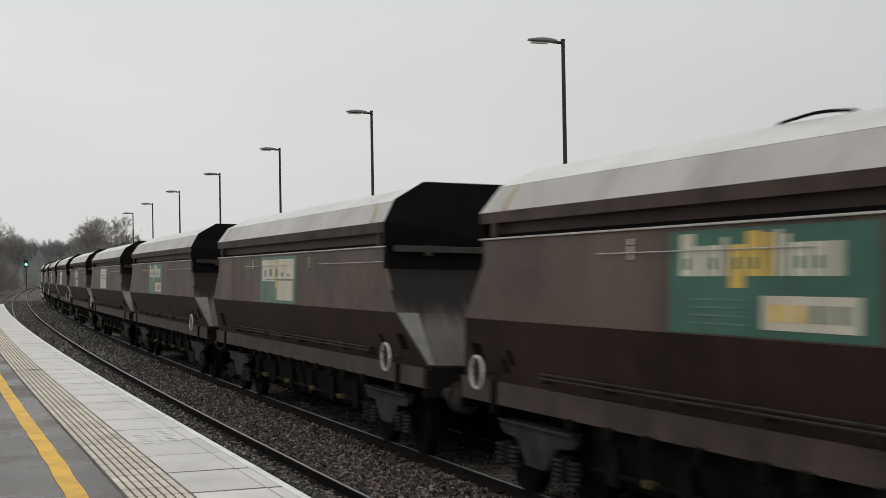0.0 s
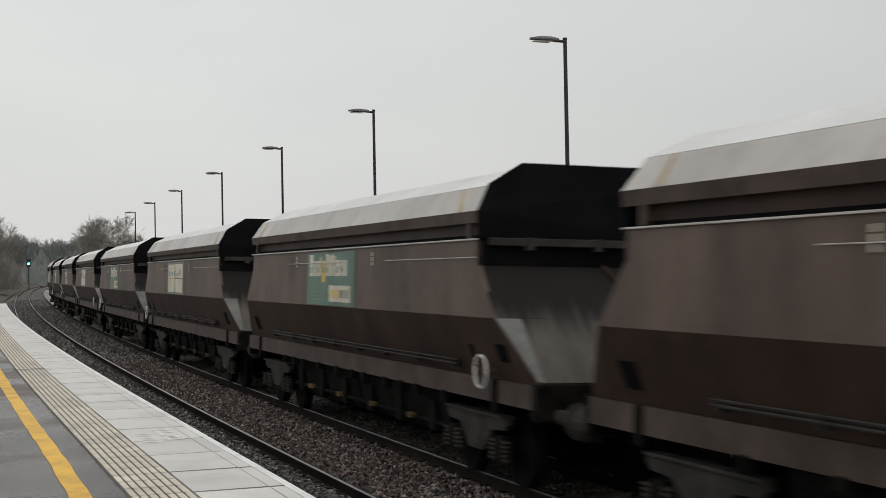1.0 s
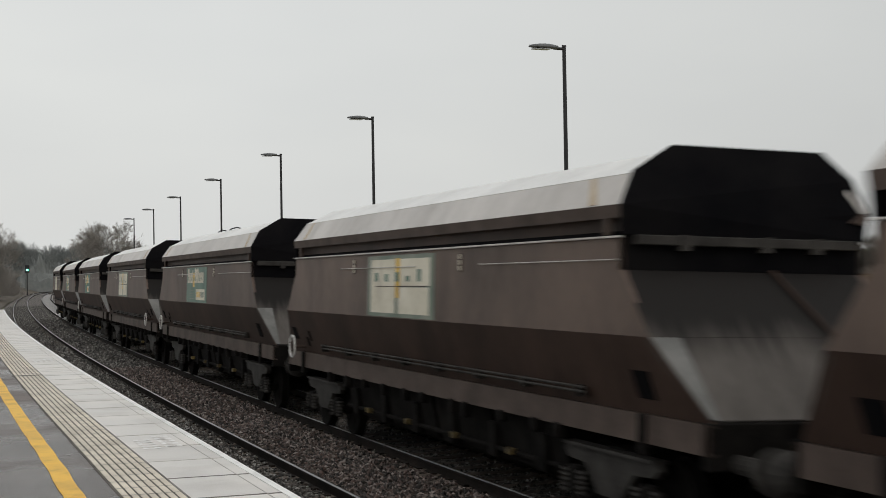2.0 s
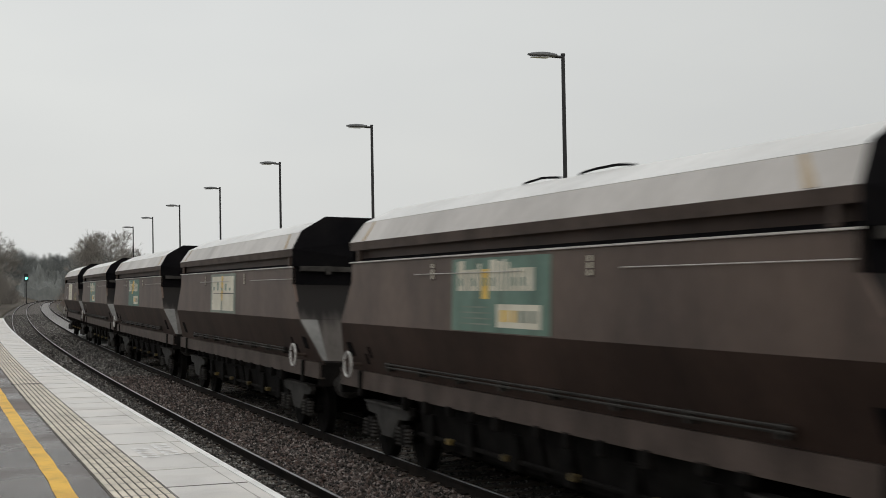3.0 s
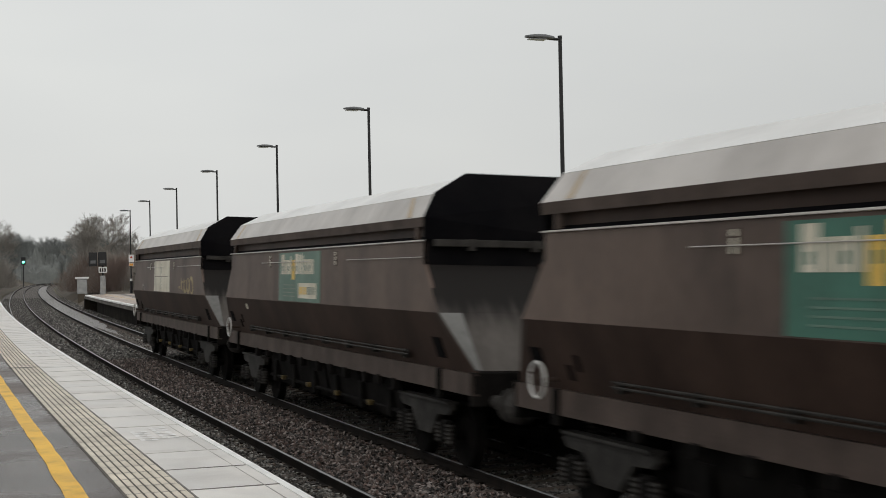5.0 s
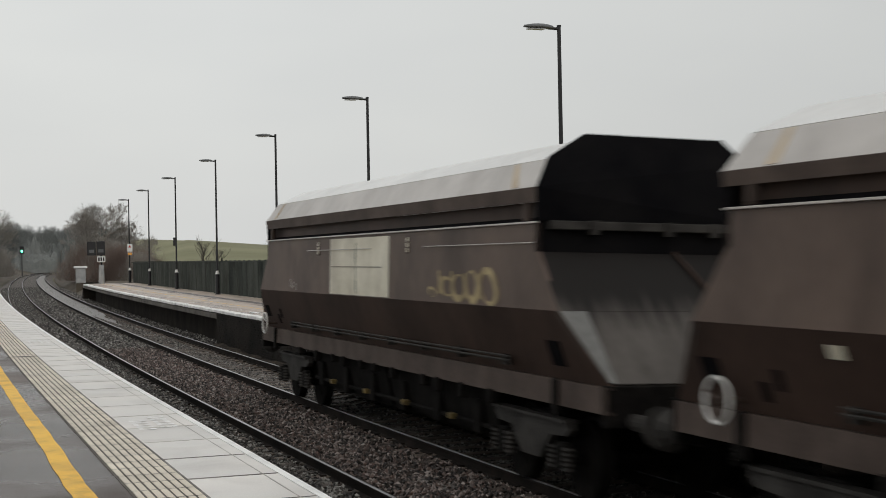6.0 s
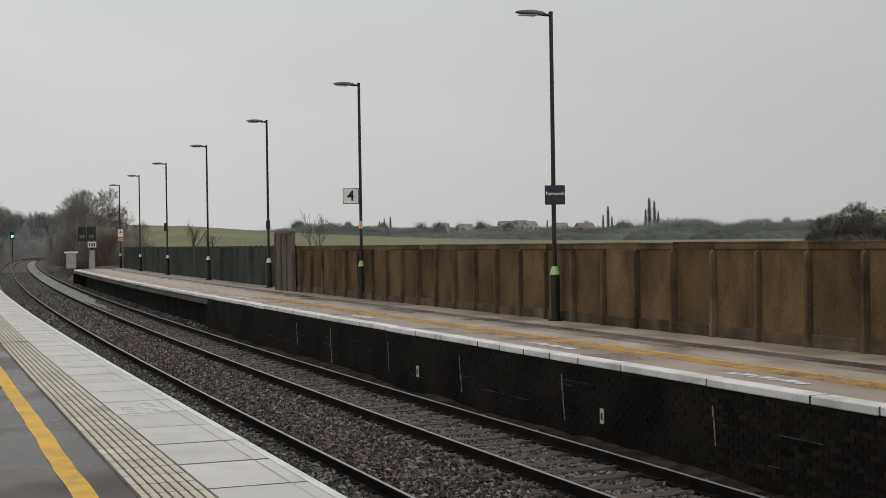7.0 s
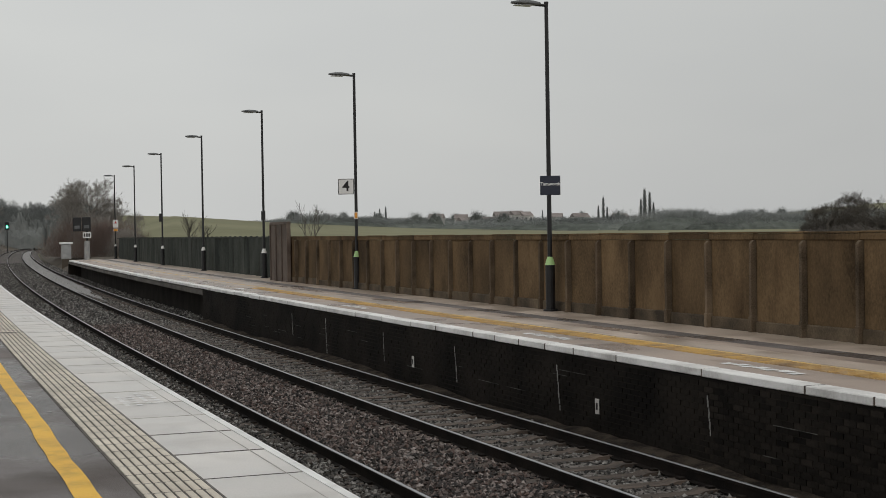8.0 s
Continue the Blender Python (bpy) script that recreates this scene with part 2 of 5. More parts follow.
M_PANELYELLOW = mat("yellow_panel_paint", (0.62, 0.38, 0.05), (0.85, 0.60, 0.15), 0.5, scale=2, grain=14)
M_FIELD = mat("winter_grass_field", (0.185, 0.183, 0.11), (0.27, 0.265, 0.17), 0.95, scale=0.02, grain=0.4, spread=0.6, spec=0.1)
M_SCRUB = mat("brown_scrub_ground", (0.05, 0.042, 0.034), (0.12, 0.10, 0.075), 0.95, scale=0.08, grain=2.0)
M_BARK = mat("grey_winter_bark", (0.06, 0.054, 0.048), (0.13, 0.118, 0.105), 0.9, scale=2, grain=20)
M_TWIG = thin(mat("grey_brown_twigs", (0.33, 0.31, 0.285), (0.48, 0.45, 0.415), 0.9, scale=0.5, grain=5, vary=0.12, spec=0.1))
M_REDTWIG = thin(mat("red_brown_twigs", (0.26, 0.20, 0.178), (0.38, 0.305, 0.27), 0.9, scale=0.5, grain=5, vary=0.12, spec=0.1))
# distant mist is mixed into this twig colour, paler than real bark
M_FARWOOD = mat("mist_tinted_far_twigs", (0.155, 0.165, 0.162), (0.24, 0.252, 0.247), 0.95, scale=0.2, grain=2, vary=0.15, spec=0.02)
M_CLUMP = thin(mat("dark_clump_twigs", (0.15, 0.137, 0.123), (0.25, 0.23, 0.21), 0.9, scale=0.5, grain=3, spec=0.05))
# hedge colour paled by painted-in haze
M_HEDGE = mat("mist_tinted_grey_hedge", (0.17, 0.182, 0.176), (0.29, 0.305, 0.296), 0.95, scale=0.35, grain=2.5, vary=0.2, spec=0.02)
# darker copy of the hedge colour, with the inner shade painted in
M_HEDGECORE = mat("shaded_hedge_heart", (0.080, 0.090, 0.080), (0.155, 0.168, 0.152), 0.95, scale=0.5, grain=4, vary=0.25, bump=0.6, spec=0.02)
# needles greyed the same way: the haze sits in the base colour
M_CONIFER = mat("mist_tinted_needles", (0.12, 0.128, 0.126), (0.19, 0.20, 0.197), 0.95, scale=0.5, grain=3, spec=0.02)
M_FARWALL = mat("far_house_render", (0.45, 0.43, 0.41), (0.7, 0.68, 0.66), 0.9, scale=0.2, grain=3, vary=0.2)
# brown tile colour lightened, the mist of distance painted in
M_FARROOF = mat("mist_tinted_far_roof", (0.19, 0.165, 0.155), (0.30, 0.265, 0.25), 0.8, scale=0.3, grain=3, vary=0.2)
M_FARGLASS = plain("far_window_glass", (0.06, 0.065, 0.07), 0.15)


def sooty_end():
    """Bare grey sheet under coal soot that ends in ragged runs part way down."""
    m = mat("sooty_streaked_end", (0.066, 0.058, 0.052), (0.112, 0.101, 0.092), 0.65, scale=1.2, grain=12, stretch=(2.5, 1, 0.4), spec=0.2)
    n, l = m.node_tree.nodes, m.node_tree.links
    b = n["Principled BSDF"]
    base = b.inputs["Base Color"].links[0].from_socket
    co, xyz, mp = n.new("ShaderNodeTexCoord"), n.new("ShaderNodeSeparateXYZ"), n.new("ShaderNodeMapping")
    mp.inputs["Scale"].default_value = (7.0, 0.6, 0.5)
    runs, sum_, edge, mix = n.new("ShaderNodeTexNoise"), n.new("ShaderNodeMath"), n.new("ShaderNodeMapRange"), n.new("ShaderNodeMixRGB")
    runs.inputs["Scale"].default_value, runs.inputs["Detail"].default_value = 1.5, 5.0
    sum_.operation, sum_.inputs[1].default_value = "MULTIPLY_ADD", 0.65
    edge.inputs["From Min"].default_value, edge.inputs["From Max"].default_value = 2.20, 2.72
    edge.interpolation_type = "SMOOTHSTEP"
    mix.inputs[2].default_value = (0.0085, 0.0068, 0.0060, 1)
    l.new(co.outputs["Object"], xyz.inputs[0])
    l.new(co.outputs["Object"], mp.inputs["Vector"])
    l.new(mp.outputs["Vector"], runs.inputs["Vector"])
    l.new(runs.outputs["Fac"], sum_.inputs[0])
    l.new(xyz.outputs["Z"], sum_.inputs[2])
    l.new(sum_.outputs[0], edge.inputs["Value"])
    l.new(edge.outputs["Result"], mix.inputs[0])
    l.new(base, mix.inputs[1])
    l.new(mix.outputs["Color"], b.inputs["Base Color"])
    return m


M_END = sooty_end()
M_GEARYELLOW = mat("grimy_yellow_paint", (0.03, 0.022, 0.010), (0.20, 0.14, 0.04), 0.7, scale=4, grain=20)
M_TAG = mat("faded_yellow_tag", (0.20, 0.15, 0.075), (0.48, 0.38, 0.20), 0.6, scale=2.5, grain=10)


# ---- mesh helpers ----
def box(bm, x0, x1, y0, y1, z0, z1, bevel=0.0):
    v = [bm.verts.new(p) for p in ((x0, y0, z0), (x1, y0, z0), (x1, y1, z0), (x0, y1, z0), (x0, y0, z1), (x1, y0, z1), (x1, y1, z1), (x0, y1, z1))]
    fs = [bm.faces.new([v[i] for i in q]) for q in ((0, 3, 2, 1), (4, 5, 6, 7), (0, 1, 5, 4), (1, 2, 6, 5), (2, 3, 7, 6), (3, 0, 4, 7))]
    if bevel:
        es = {e for f in fs for e in f.edges}
        bmesh.ops.bevel(bm, geom=list(es), offset=bevel, segments=1, affect="EDGES")


def tube(bm, a, b, r0, r1=None, n=8, caps=True):
    a, b = Vector(a), Vector(b)
    r1 = r0 if r1 is None else r1
    d = (b - a).normalized()
    u = d.orthogonal().normalized()
    w = d.cross(u)
    ra = [bm.verts.new(a + (u * math.cos(2 * math.pi * i / n) + w * math.sin(2 * math.pi * i / n)) * r0) for i in range(n)]
    rb = [bm.verts.new(b + (u * math.cos(2 * math.pi * i / n) + w * math.sin(2 * math.pi * i / n)) * r1) for i in range(n)]
    for i in range(n):
        bm.faces.new((ra[i], ra[(i + 1) % n], rb[(i + 1) % n], rb[i]))
    if caps:
        bm.faces.new(ra[::-1])
        bm.faces.new(rb)


def ring(bm, c, r, t, axis="x", n=28, m=6):
    """A torus round the axis."""
    c = Vector(c)
    rows = []
    for i in range(n):
        a = 2 * math.pi * i / n
        row = []
        for j in range(m):
            b = 2 * math.pi * j / m
            rr, h = r + t * math.cos(b), t * math.sin(b)
            row.append(bm.verts.new(c + Vector((h, rr * math.cos(a), rr * math.sin(a)))))
        rows.append(row)
    for i in range(n):
        for j in range(m):
            bm.faces.new((rows[i][j], rows[i][(j + 1) % m], rows[(i + 1) % n][(j + 1) % m], rows[(i + 1) % n][j]))


def prism(bm, poly, lo, hi, axis):
    """A polygon (pairs) drawn out from lo to hi along an axis: x: pairs are y, z; y: pairs are x, z; z: pairs are x, y."""
    def at(p, h):
        return {"x": (h, p[0], p[1]), "y": (p[0], h, p[1]), "z": (p[0], p[1], h)}[axis]
    a = [bm.verts.new(at(p, lo)) for p in poly]
    b = [bm.verts.new(at(p, hi)) for p in poly]
    n = len(poly)
    for i in range(n):
        bm.faces.new((a[i], a[(i + 1) % n], b[(i + 1) % n], b[i]))
    bm.faces.new(a[::-1])
    bm.faces.new(b)


def mesh_of(name, bm, material, smooth=False):
    bmesh.ops.recalc_face_normals(bm, faces=bm.faces)
    me = bpy.data.meshes.new(name)
    bm.to_mesh(me)
    bm.free()
    me.materials.append(material)
    if smooth:
        me.polygons.foreach_set("use_smooth", [True] * len(me.polygons))
    return me


def part(name, bm, material, parent=None, label="", smooth=False):
    ob = new(name, mesh_of(name, bm, material, smooth))
    ob.parent = parent
    if label:
        tagged(ob, label)
    return ob


def piece(name, me, parent, m):
    ob = new(name, me)
    ob.parent, ob.matrix_basis = parent, m
    return ob


def thing(name, label, category, group="", kind=""):
    return tagged(new(name), label, category, group, kind)


# ---- the line of the railway: the far track's middle, straight by the camera, then bending away to the right ----
def cx(y):
    u = max(y - 18.0, 0.0)
    return 7.78 + u * u * (3.72887e-4 - 1.06422e-6 * u + 1.47048e-9 * u * u)


def turn(y):
    return math.atan((cx(y + 0.5) - cx(y - 0.5)))


def at(o, y, z=0.0):
    """The point o metres to the right of the far track's middle, level with y."""
    a = turn(y)
    return Vector((cx(y) + o * math.cos(a), y - o * math.sin(a), z))


def on_line(o, y, z=0.0):
    return pose(*at(o, y, z), 0, 0, -math.degrees(turn(y)))


def steps(y0, y1, near=1.0, grow=0.03):
    ys, y = [y0], y0
    while y < y1:
        y += near + grow * max(0, y - 20)
        ys.append(min(y, y1))
    return ys


def sweep(bm, profile, ys, closed=True, ends=True):
    """A profile of (offset, height) drawn along the line."""
    rows = [[bm.verts.new(at(o, y, z)) for o, z in profile] for y in ys]
    n = len(profile)
    for a, b in zip(rows, rows[1:]):
        for i in range(n if closed else n - 1):
            bm.faces.new((a[i], a[(i + 1) % n], b[(i + 1) % n], b[i]))
    if closed and ends:
        bm.faces.new(rows[0][::-1])
        bm.faces.new(rows[-1])


RAIL_Z = -1.028
BED_Z = RAIL_Z - 0.19


# ---- large structure: ground, track bed, platforms ----
def ground_height(x, y):
    r, az = math.hypot(x, y), math.degrees(math.atan2(x, y))
    base = -1.75
    if az < -25 or az > 120:
        return base
    crest = np.interp(az, [-25, 2, 6.5, 9.5, 14, 19.5, 26, 40, 120], [0, 2.0, 9.3, 8.6, 5.7, 3.2, 1.3, 0.6, 0])
    far = np.interp(az, [-25, 0, 10, 20, 30, 34, 38, 60, 120], [6, 8, 8, 9, 12, 20, 34, 30, 8])
    away = x - cx(min(max(y, 0), 400))
    rise = np.interp(r, [70, 150, 450], [0, 0.22, 1]) * np.interp(away, [7, 30], [0, 1])
    return base + (crest + 1.75) * rise + far * float(np.interp(r, [800, 2200], [0, 1])) + 0.15 * noise.noise((x * 0.02, y * 0.02, 0)) * min(1, r / 200)


def build_ground():
    rs = [0, 4, 8, 12, 18, 26, 36, 48, 62, 80, 100, 125, 155, 190, 230, 280, 330, 380, 430, 480, 560, 660, 800, 1000, 1300, 1700, 2200, 3000, 4500]
    bm = bmesh.new()
    n = 180
    c = bm.verts.new((0, 0, -1.75))
    rows = []
    for r in rs[1:]:
        rows.append([bm.verts.new((r * math.sin(2 * math.pi * i / n), r * math.cos(2 * math.pi * i / n),
                                   ground_height(r * math.sin(2 * math.pi * i / n), r * math.cos(2 * math.pi * i / n)))) for i in range(n)])
    for i in range(n):
        bm.faces.new((c, rows[0][i], rows[0][(i + 1) % n]))
    for a, b in zip(rows, rows[1:]):
        for i in range(n):
            bm.faces.new((a[i], b[i], b[(i + 1) % n], a[(i + 1) % n]))
    tagged(part("ground", bm, M_FIELD, smooth=True), "dull green winter fields rising to a low ridge", "ground", kind="structure")


def build_bed():
    ys = steps(-30, 700, 1.5)
    bm = bmesh.new()
    sweep(bm, [(-5.6, BED_Z - 0.35), (-4.75, BED_Z), (-1.9, BED_Z + 0.02), (-1.7, BED_Z + 0.06), (-1.2, BED_Z + 0.02), (1.25, BED_Z), (1.6, BED_Z - 0.04), (2.4, BED_Z - 0.5),
               (2.4, BED_Z - 1), (-5.6, BED_Z - 1)], ys)
    tagged(part("track_bed", bm, M_BALLAST), "bed of wet dark grey and brown ballast under two tracks", "ballast", kind="structure")
    bm = bmesh.new()
    sweep(bm, [(2.3, -1.5), (3.4, -0.95), (6, -0.3), (60, -0.1)], steps(122, 420, 6), closed=False)
    sweep(bm, [(-60, 1.2), (-14, 0.6), (-7.2, -1.1), (-5.7, -1.5)], steps(100, 420, 6), closed=False)
    tagged(part("verge", bm, M_SCRUB, smooth=True), "brown scrubby banks beside the railway", "verge", kind="structure")


def build_rails():
    head = [(-0.075, -0.16), (0.075, -0.16), (0.075, -0.148), (0.012, -0.135), (0.012, -0.045), (0.036, -0.036), (0.036, -0.006), (-0.036, -0.006), (-0.036, -0.036), (-0.012, -0.045), (-0.012, -0.135), (-0.075, -0.148)]
    top = [(-0.022, -0.006), (0.022, -0.006), (0.016, 0.0), (-0.016, 0.0)]
    for which, mid, gauge in (("near", -3.45, 1.505), ("far", 0.0, 1.44)):
        track = thing("track", f"railway track of two polished steel rails, the {which}er line" if which == "near" else "railway track of two polished steel rails, beyond the nearer line", "railway track", "tracks", "structure")
        for side in (-1, 1):
            o = mid + side * gauge / 2
            bm = bmesh.new()
            sweep(bm, [(o + a, RAIL_Z + b) for a, b in head], steps(-25, 700, 1.5))
            rail = part("rail", bm, M_RAIL, track)
            bm = bmesh.new()
            sweep(bm, [(o + a, RAIL_Z + b) for a, b in top], steps(-25, 700, 1.5))
            part("running_surface", bm, M_RAILTOP, rail, "bright polished rail head")
        bm = bmesh.new()
        prism(bm, [(-1.25, -0.09), (1.25, -0.09), (1.25, 0.0), (0.95, 0.03), (0.5, 0.03), (0.4, 0.0), (-0.4, 0.0), (-0.5, 0.03), (-0.95, 0.03), (-1.25, 0.0)], -0.12, 0.12, "y")
        me = mesh_of("sleeper", bm, M_SLEEPER)
        bm = bmesh.new()
        for s in (-1, 1):
            for k in (-1, 1):
                box(bm, s * gauge / 2 + k * 0.1 - 0.04, s * gauge / 2 + k * 0.1 + 0.04, -0.05, 0.05, 0.0, 0.055)
        clips = mesh_of("rail_clip", bm, M_RAIL)
        if which == "far":
            bm = bmesh.new()
            rows = []
            for y in steps(66, 330, 0.8, 0.02):
                w = 0.62 * max(0.04, min(1.0, (y - 66) / 26 + 0.5 * noise.noise((y * 0.35, 7.7, 0))))
                m = 0.25 * (1 - w / 0.62) * noise.noise((y * 0.2, 2.2, 0))
                rows.append([bm.verts.new(at(m + o * w, y, RAIL_Z + z)) for o, z in ((-1.0, -0.2), (-0.95, -0.14), (0.95, -0.14), (1.0, -0.2))])
            for a, b in zip(rows, rows[1:]):
                for i in range(3):
                    bm.faces.new((a[i], a[i + 1], b[i + 1], b[i]))
            part("pale_infill", bm, M_PALEBED, track, "pale clean ballast between the rails")
        y = 6.0
        while y < 130:
            piece("sleeper", me, track, on_line(mid, y, RAIL_Z - 0.172 + random.uniform(-0.008, 0.008)))
            if y < 60:
                piece("rail_clip", clips, track, on_line(mid, y, RAIL_Z - 0.17))
            y += 0.65


def stones(name, area, count, size, material, z, label):
    """Loose stones as one mesh, each a small uneven eight-faced block."""
    rng = np.random.default_rng(11 + count % 7)
    o0, o1, y0, y1 = area
    o = rng.uniform(o0, o1, count)
    y = y0 + (y1 - y0) * rng.uniform(0, 1, count) ** 1.5
    keep = np.ones(count, bool)
    for r in (-3.45 - 0.7525, -3.45 + 0.7525, -0.72, 0.72):
        keep &= np.abs(o - r) > 0.09
    for mid, bare in ((-3.45, 0.45), (0.0, 1.0)):
        on_sleeper = (np.abs(o - mid) < 1.22) & (np.abs((y - 6.0 + 0.325) % 0.65 - 0.325) < 0.125)
        keep &= ~(on_sleeper & (rng.uniform(0, 1, count) < bare))
    o, y = o[keep], y[keep]
    n = len(o)
    place = np.array([at(a, b, 0)[:] for a, b in zip(o, y)])
    six = (o > -2.6) & (o < -0.9)
    place[:, 2] = z(o) + rng.uniform(-0.03, 0.03, n) + np.where(six, 0.035, 0) + np.where(o < -2.5, 0.022, 0) - np.where(np.abs(o) < 0.7, 0.022, 0)
    oct_v = np.array([(1, 0, 0), (-1, 0, 0), (0, 1, 0), (0, -1, 0), (0, 0, 0.8), (0, 0, -0.8)])
    oct_f = np.array([(0, 2, 4), (2, 1, 4), (1, 3, 4), (3, 0, 4), (2, 0, 5), (1, 2, 5), (3, 1, 5), (0, 3, 5)])
    v = oct_v[None] * rng.uniform(0.55, 1.2, (n, 6, 1)) * (size * rng.uniform(0.6, 1.3, (n, 1, 1)))
    v += rng.normal(0, size * 0.22, v.shape)
    a = rng.uniform(0, 6.28, n)
    ca, sa = np.cos(a)[:, None], np.sin(a)[:, None]
    v = np.stack([v[..., 0] * ca - v[..., 1] * sa, v[..., 0] * sa + v[..., 1] * ca, v[..., 2]], -1) + place[:, None]
    f = (oct_f[None] + 6 * np.arange(n)[:, None, None]).reshape(-1, 3)
    me = bpy.data.meshes.new(name)
    me.from_pydata(v.reshape(-1, 3).tolist(), [], f.tolist())
    me.materials.append(material)
    tagged(new(name, me), label, "ballast", kind="stuff")


def stone_material(name, tones, brightest):
    """Stones that differ one by one between the tones."""
    m = mat(name, (0.03, 0.028, 0.027), (0.2, 0.18, 0.165), 0.7, scale=30, grain=90, bump=0.2)
    n, l = m.node_tree.nodes, m.node_tree.links
    b = n["Principled BSDF"]
    geo, ramp = n.new("ShaderNodeNewGeometry"), n.new("ShaderNodeValToRGB")
    e = ramp.color_ramp.elements
    e[0].color, e[1].color = (0.012, 0.011, 0.010, 1), (*brightest, 1)
    for k, c in enumerate(tones):
        e.new(0.3 + 0.6 * k / len(tones)).color = (*c, 1)
    l.new(geo.outputs["Random Per Island"], ramp.inputs["Fac"])
    l.new(ramp.outputs["Color"], b.inputs["Base Color"])
    return m


EDGE_N, EDGE_F = -4.99, 1.42
FAR_END, BRICK_END = 116.0, 49.0


def build_near_platform():
    deck = thing("platform_near", "near station platform of wet tarmac, slabs and a tactile strip", "platform", kind="structure")
    ys = steps(-30, 95, 1.2)
    bm = bmesh.new()
    sweep(bm, [(-22, -0.03), (-6.322, 0.0), (-6.322, -1.6), (-22, -1.6)], ys)
    part("tarmac_deck", bm, M_TARMAC, deck, "dark wet tarmac")
    bm = bmesh.new()
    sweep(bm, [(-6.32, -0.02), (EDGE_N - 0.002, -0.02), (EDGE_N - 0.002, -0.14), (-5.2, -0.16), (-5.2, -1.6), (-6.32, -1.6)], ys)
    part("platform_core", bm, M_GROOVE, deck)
    bm = bmesh.new()
    sweep(bm, [(-5.07, -0.02), (EDGE_N, -0.02), (EDGE_N, 0.002), (-5.0, 0.008), (-5.07, 0.008)], ys)
    part("edge_line", bm, M_WHITE_LINE, deck, "worn white painted edge")
    bm = bmesh.new()
    rows = []
    for y in steps(-30, 95, 0.5):
        w = 0.03 * noise.noise((y * 0.9, 3.1, 0)) + 0.012 * noise.noise((y * 3.3, 9.1, 0))
        rows.append([bm.verts.new(at(o + w, y, 0.004)) for o in (-6.757, -6.585)])
    for a, b in zip(rows, rows[1:]):
        bm.faces.new((a[0], a[1], b[1], b[0]))
    part("yellow_line", bm, M_YELLOW, deck, "worn yellow safety line")
    # slabs between the tactile strip and the white edge
    def slab(w, d):
        bm = bmesh.new()
        box(bm, -w / 2, w / 2, -d / 2, d / 2, -0.05, 0.0, 0.004)
        return mesh_of("slab", bm, M_SLAB)
    me, y, pitch = slab(0.742, 1.208), 10.15 - 1.23 * 20, 1.23
    while y < 95:
        piece("slab", me, deck, on_line((-5.815 - 5.075) / 2, y + pitch / 2, 0.004 + random.uniform(-0.002, 0.002)))
        y += pitch
    bm = bmesh.new()
    box(bm, -0.37, 0.37, -0.009, 0.009, -0.01, 0.0)
    joint = mesh_of("slab_joint", bm, M_JOINT)
    bm = bmesh.new()
    box(bm, -0.37, 0.37, -0.007, 0.007, -0.01, 0.0)
    filled = mesh_of("slab_joint", bm, M_FAINTJOINT)
    for k in range(82):
        piece("slab_joint", joint if 6 < k < 23 and k != 18 else filled, deck, on_line((-5.815 - 5.075) / 2 + random.uniform(-0.01, 0.01), 10.15 - 1.23 * 20 + 1.23 * k, 0.0075))
    for o in (-5.2,):
        bm = bmesh.new()
        sweep(bm, [(o, 0.004), (o + 0.006, 0.004), (o + 0.006, 0.0085), (o, 0.0085)], steps(6, 40, 1.2))
        part("scored_line", bm, M_FAINTJOINT, deck)
    bm = bmesh.new()
    box(bm, -0.245, 0.245, -0.005, 0.005, -0.01, 0.0)
    joint = mesh_of("tile_joint", bm, M_JOINT)
    for k in range(110):
        piece("tile_joint", joint, deck, on_line(-6.068, 4.0 + 0.41 * k, 0.0072))
    bm = bmesh.new()
    sweep(bm, [(-5.828, 0.0), (-5.812, 0.0), (-5.812, 0.0075), (-5.828, 0.0075)], ys)
    part("kerb_joint", bm, M_JOINT, deck)
    bm = bmesh.new()
    sweep(bm, [(-6.335, 0.0), (-6.312, 0.0), (-6.312, 0.006), (-6.335, 0.006)], ys)
    part("strip_joint", bm, M_GROOVE, deck)
    bm = bmesh.new()
    box(bm, -0.26, 0.3, -0.05, 0.05, -0.01, 0.0)
    part("drain_slot", bm, M_GROOVE, deck, "dark drain slot across the tactile strip").matrix_basis = on_line(-6.1, 27.6, 0.012)
    # tactile tiles, each with seven raised bars
    bm = bmesh.new()
    box(bm, -0.248, 0.248, -0.198, 0.198, -0.05, 0.0)
    bars = 7
    for i in range(bars):
        c = -0.248 + 0.496 * (i + 0.5) / bars
        prism(bm, [(c - 0.028, -0.001), (c + 0.028, -0.001), (c + 0.022, 0.006), (c - 0.022, 0.006)], -0.198, 0.198, "y")
    me = mesh_of("tactile_tile", bm, M_TACTILE)
    me.materials.append(M_GROOVE)
    for p in me.polygons:
        if p.normal.z > 0.9 and abs(p.center.z) < 0.0005:
            p.material_index = 1
    y = -10.35
    while y < 95:
        piece("tactile_tile", me, deck, on_line(-6.068, y + 0.205, 0.0))
        y += 0.41
    # worn stencilled letters past reading
    bm = bmesh.new()
    rng = random.Random(4)
    for y0 in (14.9, 32.0):
        for row, dx in ((0, -5.60), (1, -5.36)):
            y = y0 + 0.12 * row
            for k in range(5):
                d = rng.uniform(0.12, 0.2)
                m = on_line(dx, y, 0.0068)
